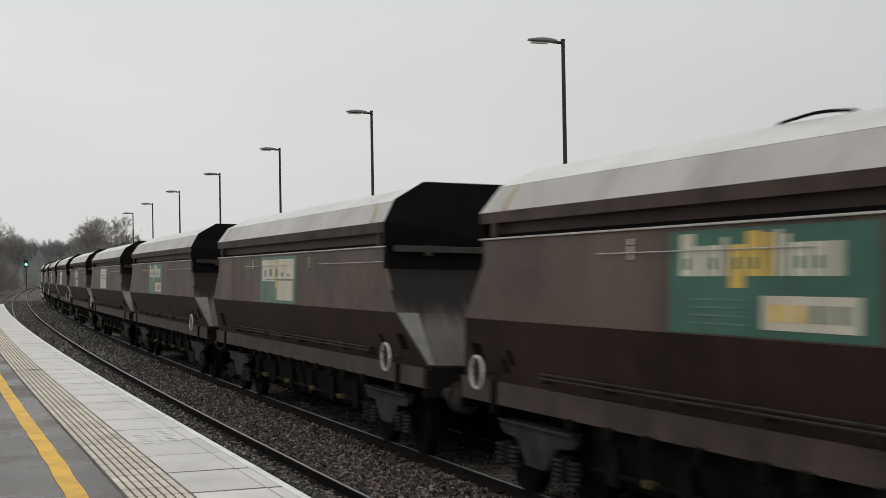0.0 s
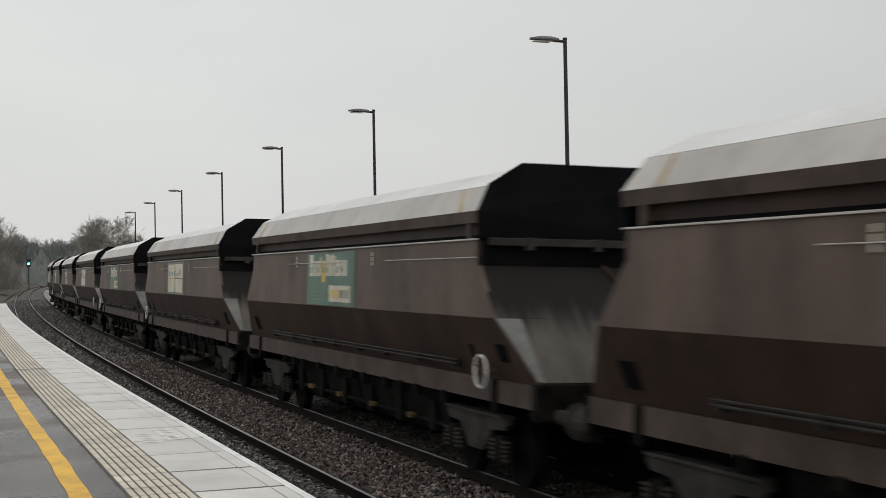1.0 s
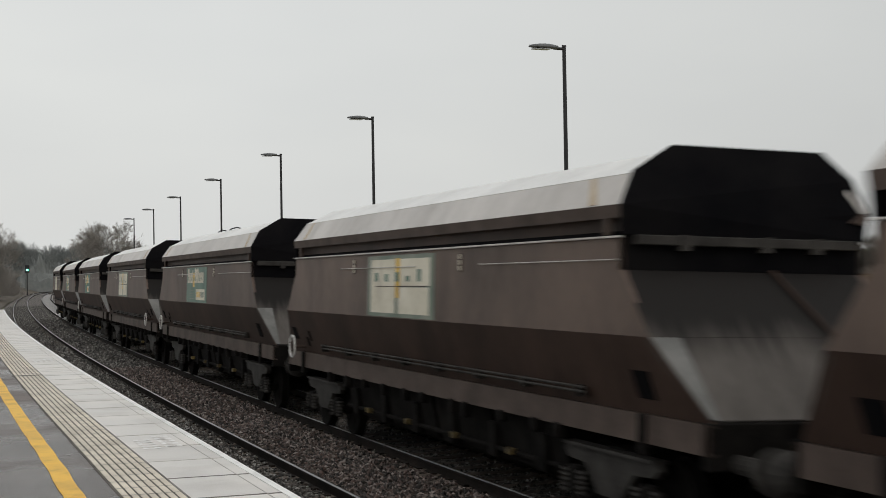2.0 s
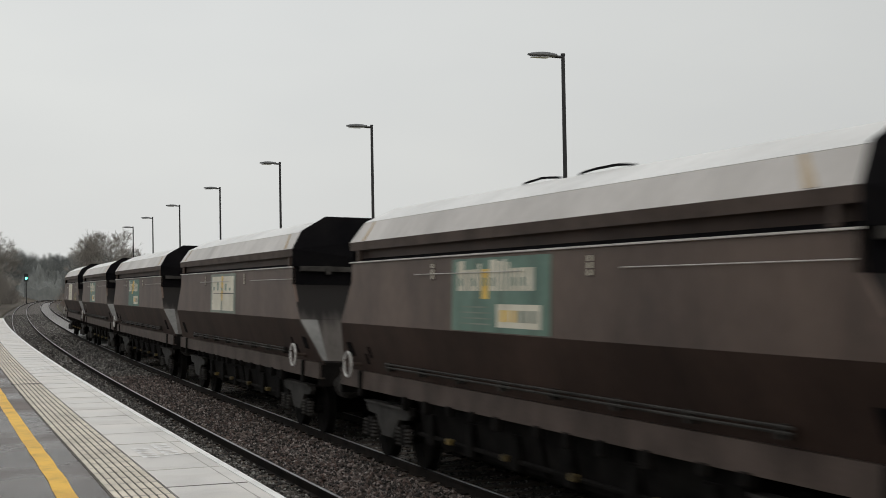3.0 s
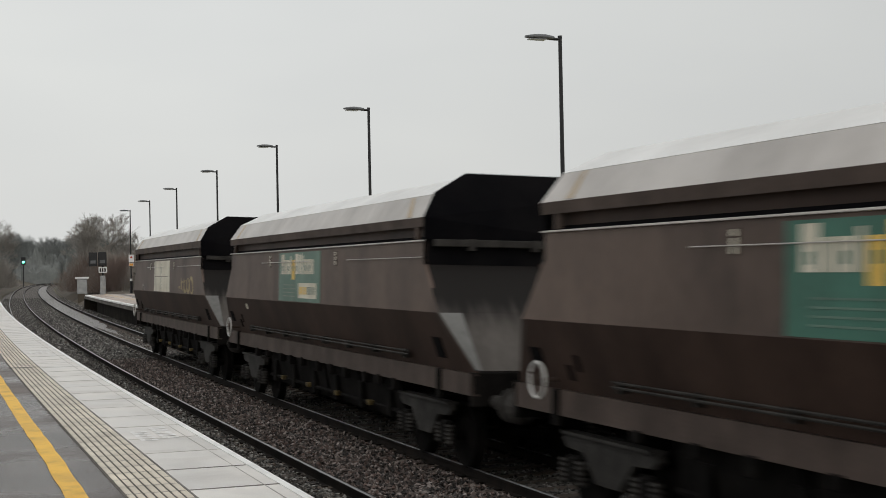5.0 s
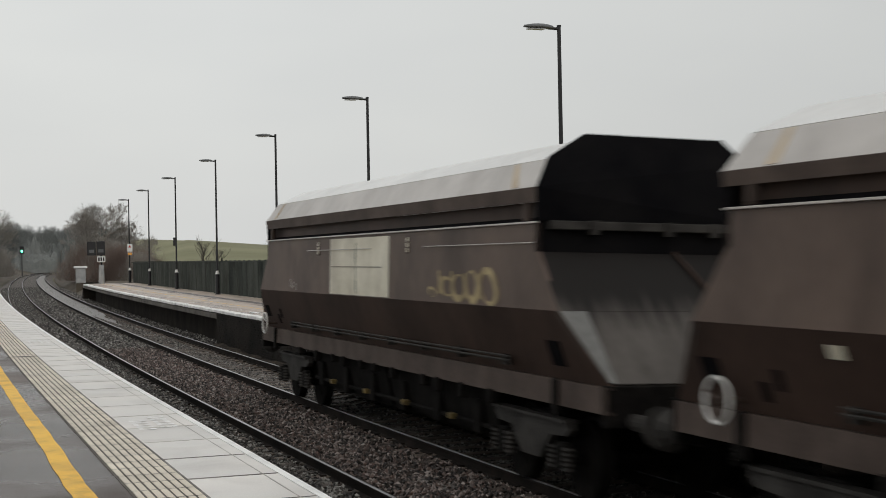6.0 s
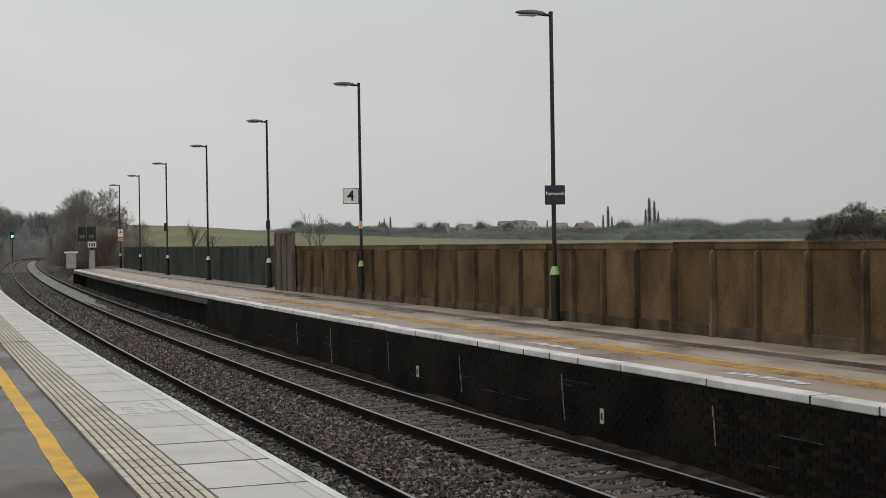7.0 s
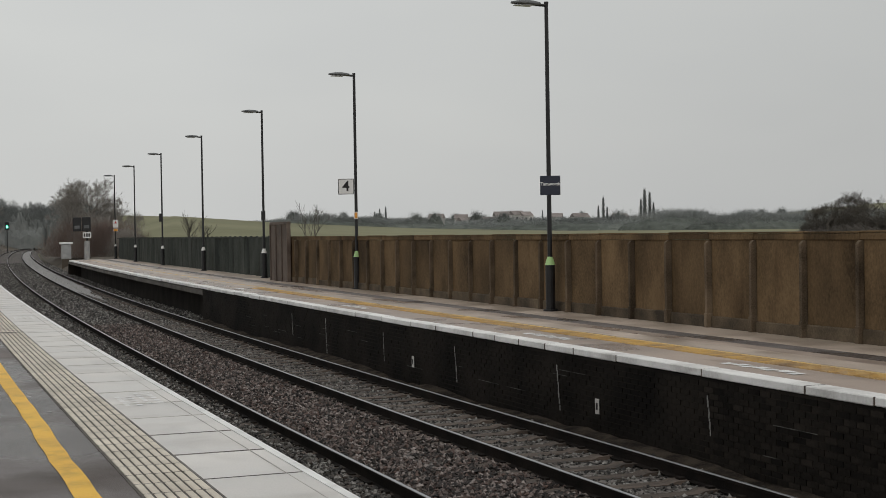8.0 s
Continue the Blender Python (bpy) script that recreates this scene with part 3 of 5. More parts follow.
                for q in ((-0.09, -0.04, 0, d), (0.03, 0.09, 0, d * 0.8), (-0.036, 0.026, 0, 0.045), (-0.036, 0.026, d * 0.5, d * 0.5 + 0.04))[: 3 + k % 2]:
                    bm.faces.new([bm.verts.new(m @ Vector(c)) for c in ((q[0], q[2], 0), (q[1], q[2], 0), (q[1], q[3], 0), (q[0], q[3], 0))])
                y += d + 0.06
    part("stencilled_mark", bm, M_FADEDMARK, deck, "worn white stencilled lettering")


def build_far_platform():
    deck = thing("platform_far", "far station platform with white coping, yellow tactile strip and dark brick face", "platform", kind="structure")
    ys = steps(2, FAR_END, 1.2)
    def strip(name, o0, o1, z, material, label="", y0=2, y1=FAR_END, thick=0.25):
        bm = bmesh.new()
        sweep(bm, [(o0, z - thick), (o1, z - thick), (o1, z), (o0, z)], steps(y0, y1, 1.2))
        return part(name, bm, material, deck, label)
    strip("paving", EDGE_F + 0.28, 4.0, 0.0, M_FARDECK, "brown-grey wet paving")
    strip("dark_tarmac_strip", 4.0, 4.45, 0.0, M_TARMAC, "dark tarmac repair strip")
    strip("pale_strip", 4.45, 6.4, -0.002, M_PALEDECK, "pale concrete strip along the wall")
    strip("yellow_line", 2.96, 3.04, 0.005, M_THINYELLOW, "worn thin yellow line", thick=0.02)
    strip("trodden_strip", 3.10, 3.62, 0.003, M_PALEDECK, "pale trodden paving", thick=0.02)
    # ribbed yellow tactile tiles
    bm = bmesh.new()
    box(bm, -0.2, 0.2, -0.198, 0.198, -0.02, 0.006)
    for i in range(4):
        c = -0.198 + 0.396 * (i + 0.5) / 4
        box(bm, -0.19, 0.19, c - 0.025, c + 0.025, 0.006, 0.013)
    me = mesh_of("tactile_tile", bm, M_FARYELLOW)
    y = 6.0
    while y < 46:
        piece("tactile_tile", me, deck, on_line(2.74, y, 0.0))
        y += 0.4
    strip("tactile_strip", 2.54, 2.94, 0.006, M_PALEDECK, y0=46, thick=0.02)
    # coping stones of uneven length
    rng = random.Random(2)
    y, cuts = 5.0, [11.93, 13.13, 15.29, 17.56, 18.92, 19.93]
    joints = [5.0, 7.0, 9.3] + cuts
    while joints[-1] < FAR_END - 3:
        joints.append(joints[-1] + rng.choice((1.0, 1.4, 1.9, 2.2, 2.4)))
    for a, b in zip(joints, joints[1:]):
        bm = bmesh.new()
        d = (b - a) / 2 - 0.014
        box(bm, -0.13, 0.15, -d, d, -0.10, 0.0, 0.012)
        ob = part("coping_stone", bm, M_COPING, deck)
        bm = bmesh.new()
        box(bm, -0.124, 0.15, -0.014, 0.014, -0.098, -0.004)
        part("coping_joint", bm, M_SLEEPER, deck).matrix_basis = on_line(EDGE_F + 0.13, a, 0.012)
        ob.matrix_basis = on_line(EDGE_F + 0.13 + rng.uniform(-0.008, 0.008), (a + b) / 2, 0.012 + rng.uniform(-0.006, 0.006))
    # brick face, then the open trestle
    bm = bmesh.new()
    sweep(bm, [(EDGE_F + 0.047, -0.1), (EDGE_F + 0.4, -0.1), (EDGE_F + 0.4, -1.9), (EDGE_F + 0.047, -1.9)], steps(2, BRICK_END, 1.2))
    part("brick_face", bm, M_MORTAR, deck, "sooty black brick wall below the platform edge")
    bm = bmesh.new()
    sweep(bm, [(EDGE_F + 0.9, -0.2), (EDGE_F + 1.1, -0.2), (EDGE_F + 1.1, -1.9), (EDGE_F + 0.9, -1.9)], steps(BRICK_END, FAR_END - 2, 1.5))
    # its near-black colour carries the shadow under the open deck
    part("back_wall", bm, M_MORTAR, deck)
    bm = bmesh.new()
    sweep(bm, [(EDGE_F + 0.04, -0.30), (EDGE_F + 0.3, -0.30), (EDGE_F + 0.3, -0.12), (EDGE_F + 0.04, -0.12)], steps(BRICK_END + 0.02, FAR_END, 1.5))
    part("edge_beam", bm, M_EDGEBEAM, deck, "weathered concrete edge beam")
    bm = bmesh.new()
    prism(bm, [(0, 0), (0.01, -1.6), (-2.2, -1.6)], EDGE_F + 0.05, 6.4, "x")
    for v in bm.verts:
        v.co = at(v.co.x, FAR_END - v.co.y + 0.02, v.co.z)
    part("end_ramp", bm, M_MORTAR, deck)
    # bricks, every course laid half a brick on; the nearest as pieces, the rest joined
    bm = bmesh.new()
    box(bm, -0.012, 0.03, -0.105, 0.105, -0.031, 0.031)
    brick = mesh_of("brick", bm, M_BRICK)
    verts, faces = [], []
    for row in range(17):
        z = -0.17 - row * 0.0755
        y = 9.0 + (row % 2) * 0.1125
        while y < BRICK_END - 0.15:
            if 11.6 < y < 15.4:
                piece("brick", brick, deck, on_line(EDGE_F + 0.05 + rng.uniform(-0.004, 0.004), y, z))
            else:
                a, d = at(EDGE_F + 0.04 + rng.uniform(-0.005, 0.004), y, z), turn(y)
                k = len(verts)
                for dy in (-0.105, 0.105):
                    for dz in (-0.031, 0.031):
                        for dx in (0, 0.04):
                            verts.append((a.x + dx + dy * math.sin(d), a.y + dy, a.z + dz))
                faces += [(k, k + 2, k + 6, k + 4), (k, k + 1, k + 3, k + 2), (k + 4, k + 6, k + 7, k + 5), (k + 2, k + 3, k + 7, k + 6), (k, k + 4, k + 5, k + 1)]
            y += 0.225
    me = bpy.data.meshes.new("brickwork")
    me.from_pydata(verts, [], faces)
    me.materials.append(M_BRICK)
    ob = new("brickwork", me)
    ob.parent = deck
    tagged(ob, kind="stuff")
    # lime streaks run down from the joints of the coping
    for y in (15.2, 19.55, 23.9, 28.1, 32.6, 35.9):
        bm = bmesh.new()
        z, off = -0.25 - rng.uniform(0, 0.08), 0.0
        while z > -0.25 - rng.uniform(0.55, 0.8):
            h = rng.uniform(0.03, 0.12)
            w = rng.uniform(0.008, 0.018)
            box(bm, -0.004, 0.002, off - w, off + w, z - h, z)
            z -= h * rng.uniform(0.8, 1.25)
            off -= rng.uniform(0, 0.02)
        part("lime_streak", bm, M_LIME, deck).matrix_basis = on_line(EDGE_F + 0.034, y)
    for k in range(22):
        y, z = rng.uniform(12, 44), -0.2075 - 0.0755 * rng.randrange(2, 13)
        bm = bmesh.new()
        d = rng.uniform(0.12, 0.55)
        box(bm, -0.003, 0.002, -d, d, z - 0.005, z + 0.004)
        part("lime_line", bm, M_LIMEDIM, deck).matrix_basis = on_line(EDGE_F + 0.036, y)
    # dirt heaped along the foot of the wall
    bm, rows = bmesh.new(), []
    for y in steps(7, 50, 0.35, 0.0):
        w = noise.noise((y * 0.5, 1.7, 0)) + 0.5 * noise.noise((y * 1.9, 4.2, 0))
        rows.append([bm.verts.new(at(o, y, z + k * w)) for o, z, k in ((0.95, BED_Z - 0.08, 0.0), (1.1, BED_Z + 0.0, 0.03), (1.28, BED_Z + 0.045, 0.06), (1.475, BED_Z + 0.06, 0.10))])
    for a, b in zip(rows, rows[1:]):
        for i in range(3):
            bm.faces.new((a[i], a[i + 1], b[i + 1], b[i]))
    part("dirt_ledge", bm, M_DIRT, deck, "damp brown dirt along the foot of the brick wall", smooth=True)
    for y in (18.2, 26.2):
        bm = bmesh.new()
        box(bm, -0.012, 0.0, -0.06, 0.06, -0.89, -0.67, 0.003)
        plate = part("marker_plate", bm, M_SLAB, deck, "small pale marker plate")
        plate.matrix_basis = on_line(EDGE_F + 0.034, y)
        bm = bmesh.new()
        box(bm, -0.016, -0.012, -0.025, 0.025, -0.83, -0.73)
        part("dark_bar", bm, M_INK, plate)
    # white stencil marks past reading
    bm = bmesh.new()
    for y0 in (14.2, 20.5, 31.5, 45):
        y = y0
        for k in range(7):
            d = rng.uniform(0.12, 0.24)
            a = on_line(2.12 + 0.05 * (k % 2), y, 0.006)
            bm.faces.new([bm.verts.new(a @ Vector(q)) for q in ((-0.09, 0, 0), (0.09, 0, 0), (0.09, d, 0), (-0.09, d, 0))])
            y += d + 0.06
    part("stencilled_mark", bm, M_WHITE_LINE, deck, "worn white stencilled lettering")


WALL_X = 13.33


def build_wall():
    wall = thing("wall_concrete", "brown-stained precast concrete wall of narrow panels behind the far platform", "wall", kind="structure")
    y0, p, n = 17.50, 1.416, 24
    bm = bmesh.new()
    box(bm, -0.03, 0.03, -p / 2 + 0.058, p / 2 - 0.058, 0.1, 1.549, 0.008)
    panel = mesh_of("panel", bm, M_FENCE)
    bm = bmesh.new()
    prism(bm, [(-0.06, -0.1), (-0.06, 0.18), (-0.045, 0.2), (0.02, 0.2), (0.02, -0.1)], -p / 2 + 0.06, p / 2 - 0.06, "y")
    plinth = mesh_of("plinth_panel", bm, M_PLINTH)
    bm = bmesh.new()
    prism(bm, [(-0.125, -0.1), (-0.125, 1.48), (-0.11, 1.51), (-0.065, 1.545), (0.06, 1.545), (0.06, -0.1)], -0.034, 0.034, "y")
    box(bm, -0.145, 0.06, -0.046, 0.046, -0.1, 0.26, 0.012)
    post = mesh_of("post", bm, M_FENCE_POST)
    # near-black backing in the slots: shadow beside each post, put into colour
    bm = bmesh.new()
    box(bm, 0.015, 0.05, -0.085, 0.085, -0.1, 1.545)
    joint = mesh_of("joint_strip", bm, M_MORTAR)
    bm = bmesh.new()
    box(bm, -0.055, 0.06, -p / 2 + 0.004, p / 2 - 0.004, 1.548, 1.655, 0.012)
    box(bm, -0.062, 0.065, -p / 2 + 0.004, p / 2 - 0.004, 1.657, 1.685, 0.006)
    rail = mesh_of("top_rail", bm, M_FENCE)
    rng = random.Random(6)
    for k in range(-9, n + 1):
        y = y0 + p * k
        piece("post", post, wall, pose(WALL_X + rng.uniform(-0.012, 0.012), y, rng.uniform(-0.012, 0.012), 0, rng.uniform(-0.5, 0.5), rng.uniform(-2, 2)))
        piece("joint_strip", joint, wall, pose(WALL_X, y, 0))
        if k < n:
            piece("panel", panel, wall, pose(WALL_X + rng.uniform(-0.008, 0.008), y + p / 2, 0))
            piece("plinth_panel", plinth, wall, pose(WALL_X + rng.uniform(-0.006, 0.006), y + p / 2, rng.uniform(-0.02, 0.02)))
            piece("top_rail", rail, wall, pose(WALL_X + rng.uniform(-0.006, 0.006), y + p / 2, rng.uniform(-0.006, 0.006)))
    # taller panels that end the wall
    bm = bmesh.new()
    prism(bm, [(-0.4, -0.1), (0.4, -0.1), (0.4, 2.12), (-0.4, 2.12)], -0.04, 0.04, "x")
    tall = mesh_of("tall_panel", bm, M_ENDPANEL)
    bm = bmesh.new()
    box(bm, -0.09, 0.06, -0.04, 0.04, -0.1, 2.16, 0.01)
    tall_post = mesh_of("tall_post", bm, M_ENDPANEL)
    bm = bmesh.new()
    box(bm, -0.08, 0.07, -1.34, 1.34, 2.12, 2.24, 0.015)
    part("tall_cap", bm, M_ENDPANEL, wall).matrix_basis = pose(WALL_X - 0.14, 52.2, 0)
    for k in range(4):
        piece("tall_post", tall_post, wall, pose(WALL_X - 0.14, 50.9 + k * 0.87, 0))
        if k < 3:
            piece("tall_panel", tall, wall, pose(WALL_X - 0.14, 51.335 + k * 0.87, 0))


def build_green_fence():
    fence = thing("fence_green", "dark green steel sheet fence behind the far end of the platform", "fence", kind="structure")
    bm = bmesh.new()
    d = 1.2
    for k in range(5):
        a = -d / 2 + k * d / 5
        prism(bm, [(0, a + 0.01), (-0.035, a + 0.05), (-0.035, a + d / 5 - 0.05), (0, a + d / 5 - 0.01), (0.01, a + d / 5 - 0.01), (0.01, a + 0.01)], 0.02, 1.66, "z")
    sheet = mesh_of("sheet", bm, M_GREENFENCE)
    bm = bmesh.new()
    box(bm, -0.05, 0.05, -0.05, 0.05, -0.3, 1.72, 0.006)
    post = mesh_of("post", bm, M_GREENFENCE)
    bm = bmesh.new()
    sweep(bm, [(5.57, 1.63), (5.66, 1.63), (5.66, 1.69), (5.57, 1.69)], steps(53.5, 119, 1.5))
    part("top_rail", bm, M_GREENFENCE, fence)
    y = 53.6
    while y < 117:
        piece("sheet", sheet, fence, on_line(5.62, y + d / 2 + 0.0, 0.0))
        piece("post", post, fence, on_line(5.69, y, 0.0))
        y += d * 1.03


# ---- the coal train ----
L_HALF, B_HALF = 7.98, 6.67


PANEL_WORDS = {"green": "green panel with cream lettering blocks", "faded": "faded green panel with cream lettering blocks",
               "worn": "worn green panel with cream patches", "pale": "faded pale green panel with cream patches", "cream": "cream patch panel"}


def logo_parts(wagon, style, rng):
    """The painted panel on one side: two coloured sheets with blocks of its lettering as plain shapes."""
    x = -1.427
    ground_m = {"green": M_PANELGREEN, "faded": M_PANELFADED, "worn": M_PANELFADED, "pale": M_PANELPALE, "cream": M_CREAM}[style]
    bm = bmesh.new()
    box(bm, x - 0.002, x + 0.003, 0.435, 1.95, 2.215, 3.13)
    box(bm, x - 0.002, x + 0.003, -1.28 if style == "cream" else -1.15, 0.425, 2.215, 3.13)
    panel = part("painted_panel", bm, ground_m, wagon, PANEL_WORDS[style])
    def block(y0, y1, z0, z1, m, name="lettering_block", lift=0.005):
        bm = bmesh.new()
        box(bm, x - lift - 0.002, x - lift, y0, y1, z0, z1)
        part(name, bm, m, panel)
    if style == "cream":
        for y, z0, z1 in ((0.43, 2.3, 3.05), (0.40, 2.24, 2.45), (0.46, 2.75, 2.95)):
            block(y - 0.016, y + 0.016, z0, z1, M_PANELPALE, "seam_stain")
        block(-0.95, 1.85, 2.66, 2.672, M_SOLE, "seam_stain")
        return
    if style in ("pale", "worn"):
        low = 2.27 if style == "pale" else 2.64
        block(0.56, 1.76, low, 3.07, M_CREAM, "cream_patch")
        block(0.34, 0.54, 2.5, 3.08, M_PANELYELLOW, "yellow_patch")
        block(-0.98, 0.32, 2.68, 3.07, M_CREAM, "cream_patch")
        block(-0.95, 0.42, 2.27, 2.655, M_CREAM, "cream_patch")
        block(-0.9, 1.5, 2.664, 2.674, M_SOLE, "seam_stain", lift=0.009)
        for k in range(5):
            y = 1.55 - 0.5 * k
            block(y - 0.16, y, 2.74, 2.74 + rng.uniform(0.05, 0.2), M_PANELFADED, "green_trace", lift=0.009)
        return
    # lettering runs from the high end to the low end: stems with bowls, the middle pair in yellow, two of them below the line
    y = 1.74
    for w, z0, z1, m, bowl in ((0.24, 2.72, 3.10, M_CREAM, 1), (0.15, 2.72, 2.99, M_CREAM, 0), (0.21, 2.72, 2.99, M_CREAM, 1), (0.08, 2.72, 3.06, M_CREAM, 0), (0.23, 2.62, 2.99, M_PANELYELLOW, 1),
                               (0.21, 2.72, 3.10, M_PANELYELLOW, 1), (0.13, 2.72, 3.08, M_PANELYELLOW, 0), (0.08, 2.72, 3.10, M_CREAM, 0), (0.08, 2.72, 3.06, M_CREAM, 0), (0.22, 2.72, 2.99, M_CREAM, 1),
                               (0.21, 2.72, 2.99, M_CREAM, 1), (0.16, 2.72, 2.99, M_CREAM, 0)):
        block(y - w, y, z0, z1, M_CREAM if style == "faded" and w < 0.23 else m)
        if bowl:
            block(y - w * 0.66, y - w * 0.34, 2.78, 2.88, ground_m, "letter_gap", lift=0.009)
        y -= w + 0.04
    for k in range(4):
        block(0.62, 1.6, 2.30 + k * 0.07, 2.318 + k * 0.07, M_PANELFADED if style == "green" else M_PANELPALE, "small_text_bar")
    block(-0.92, 0.40, 2.28, 2.56, M_CREAM, "cream_plate")
    for k, w in enumerate((0.14, 0.1, 0.12, 0.12, 0.1, 0.12)):
        block(0.28 - k * 0.19 - w, 0.28 - k * 0.19, 2.35, 2.49, M_PANELYELLOW if k < 3 else M_PANELPALE, "small_text_bar", lift=0.009)


def build_wagon(style, wheel_low, graffiti, lift, torn, seed):
    """A bogie coal hopper, lengthways along y, its rails at z = 0; wheel_low: the handwheel sits at the low-y end; lift: how far the hood sits up; torn: a loose strip on the hood."""
    rng = random.Random(seed)
    words = {"green": "green lettered panel", "worn": "worn green and cream panel", "faded": "faded green lettered panel", "pale": "faded pale green panel", "cream": "cream patch panel"}[style]
    wagon = thing("hopper_wagon", f"brown coal hopper wagon with {words}" + (" and yellow graffiti" if graffiti else ""), "railway wagon", "wagons of the coal train")
    # upper body: two sides and two ends as plates
    bm = bmesh.new()
    prism(bm, [(-1.15, 1.5), (-1.36, 2.25), (-1.36, 3.15), (-1.25, 3.3), (1.25, 3.3), (1.36, 3.15), (1.36, 2.25), (1.15, 1.5)], -B_HALF + 0.06, B_HALF - 0.06, "y")
    body = part("body", bm, M_SOOT_SHADE, wagon)
    for s in (-1, 1):
        bm = bmesh.new()
        e1 = L_HALF - 0.73
        prism(bm, [(-e1, 2.2), (-B_HALF, 2.85), (-B_HALF, 3.17), (B_HALF, 3.17), (B_HALF, 2.85), (e1, 2.2)], min(s * 1.42, s * 1.37), max(s * 1.42, s * 1.37), "x")
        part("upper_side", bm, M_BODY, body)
        bm = bmesh.new()
        for y0, y1, side in ((-L_HALF, L_HALF, s),):
            q = [(side * 1.42, -e1, 2.2), (side * 1.42, e1, 2.2), (side * 1.14, L_HALF - 0.03, 1.43), (side * 1.14, -L_HALF + 0.03, 1.43)]
            a = [bm.verts.new(p) for p in q]
            b = [bm.verts.new((p[0] - side * 0.05, p[1], p[2])) for p in q]
            for i in range(4):
                bm.faces.new((a[i], a[(i + 1) % 4], b[(i + 1) % 4], b[i]))
            bm.faces.new(a)
            bm.faces.new(b[::-1])
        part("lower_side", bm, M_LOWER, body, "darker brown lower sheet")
        bm = bmesh.new()
        box(bm, s * 1.435 - 0.02, s * 1.435 + 0.02, -B_HALF, B_HALF, 3.168, 3.19, 0.004)
        part("top_rim", bm, M_RIM, body, "pale worn rim")
        bm = bmesh.new()
        box(bm, s * 1.27 - 0.02, s * 1.27 + 0.02, -B_HALF + 0.05, B_HALF - 0.05, 3.17, 3.42)
        box(bm, s * 1.33 - 0.07, s * 1.33 + 0.07, -B_HALF + 0.02, B_HALF - 0.02, 3.14, 3.17)
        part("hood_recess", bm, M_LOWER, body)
        for y in (-B_HALF + 0.35, B_HALF - 0.35):
            bm = bmesh.new()
            box(bm, s * 1.40 - 0.03, s * 1.40 + 0.03, y - 0.05, y + 0.05, 3.2, 3.42, 0.008)
            part("hood_bracket", bm, M_SOLE, body)
        # the hood: fascia, beige slope, top slope paled by painted-in sky light
        bm = bmesh.new()
        prism(bm, [(s * 1.43, 3.37 + lift * 0.5), (s * 1.45, 3.50 + lift), (s * 1.40, 3.50 + lift), (s * 1.26, 3.40 + lift)], -B_HALF - 0.05, B_HALF + 0.05, "y")
        part("hood_fascia", bm, M_SOLE, body)
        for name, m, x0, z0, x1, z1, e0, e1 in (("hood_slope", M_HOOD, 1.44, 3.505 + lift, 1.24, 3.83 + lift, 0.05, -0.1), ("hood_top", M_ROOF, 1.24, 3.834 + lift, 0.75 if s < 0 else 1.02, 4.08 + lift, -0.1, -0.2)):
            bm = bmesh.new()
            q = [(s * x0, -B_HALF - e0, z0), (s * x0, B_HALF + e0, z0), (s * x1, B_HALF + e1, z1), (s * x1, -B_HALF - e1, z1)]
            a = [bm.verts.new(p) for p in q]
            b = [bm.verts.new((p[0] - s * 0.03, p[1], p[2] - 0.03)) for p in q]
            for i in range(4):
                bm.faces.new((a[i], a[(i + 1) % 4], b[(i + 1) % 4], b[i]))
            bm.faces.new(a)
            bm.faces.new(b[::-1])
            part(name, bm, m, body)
        # tan streaks of bare primer across the hood slope
        for y0, y1, w in ((-B_HALF + 0.55, -B_HALF + 0.95, 0.16), (B_HALF - 0.75, B_HALF - 0.72, 0.13)):
            bm = bmesh.new()
            q = [(s * 1.443, y0, 3.52 + lift), (s * 1.443, y0 + w, 3.52 + lift), (s * 1.247, y1 + w * 0.7, 3.825 + lift), (s * 1.247, y1, 3.825 + lift)]
            a = [bm.verts.new(p) for p in q]
            b = [bm.verts.new((p[0] - s * 0.006, p[1], p[2] - 0.004)) for p in q]
            for i in range(4):
                bm.faces.new((a[i], a[(i + 1) % 4], b[(i + 1) % 4], b[i]))
            bm.faces.new(a)
            bm.faces.new(b[::-1])
            part("primer_streak", bm, M_TAN, body, "tan streak of bare primer")
        # hand rails and small plates on the side
        for y0, y1 in ((-B_HALF + 0.1, -2.9), (-0.35, 3.4)):
            bm = bmesh.new()
            tube(bm, (s * 1.45, y0, 2.95), (s * 1.45, y1, 2.95), 0.0065, n=6)
            for y in (y0, y1):
                tube(bm, (s * 1.41, y, 2.95), (s * 1.45, y, 2.95), 0.010, n=6)
            part("grab_rail", bm, M_RIM, body)
        for y in (2.72, -2.14):
            bm = bmesh.new()
            box(bm, s * 1.425 - 0.006, s * 1.425 + 0.006, y - 0.045, y + 0.045, 2.86, 3.1)
            plate = part("data_plate", bm, M_SOLE, wagon)
            bm = bmesh.new()
            for k in range(3):
                box(bm, s * 1.432 - 0.003, s * 1.432 + 0.003, y - 0.03, y + 0.03, 2.88 + k * 0.075, 2.94 + k * 0.075)
            part("data_bar", bm, M_PANELYELLOW if k % 2 else M_CREAM, plate)
    logo_parts(wagon, style, rng)
    if style == "faded" and not torn and not lift:
        bm = bmesh.new()
        prism(bm, [(-1.352, 1.98), (-1.39, 2.09), (-1.38, 2.09), (-1.342, 1.98)], 5.1, 5.27, "y")
        part("label_plate", bm, M_CREAM, wagon, "small cream label plate")
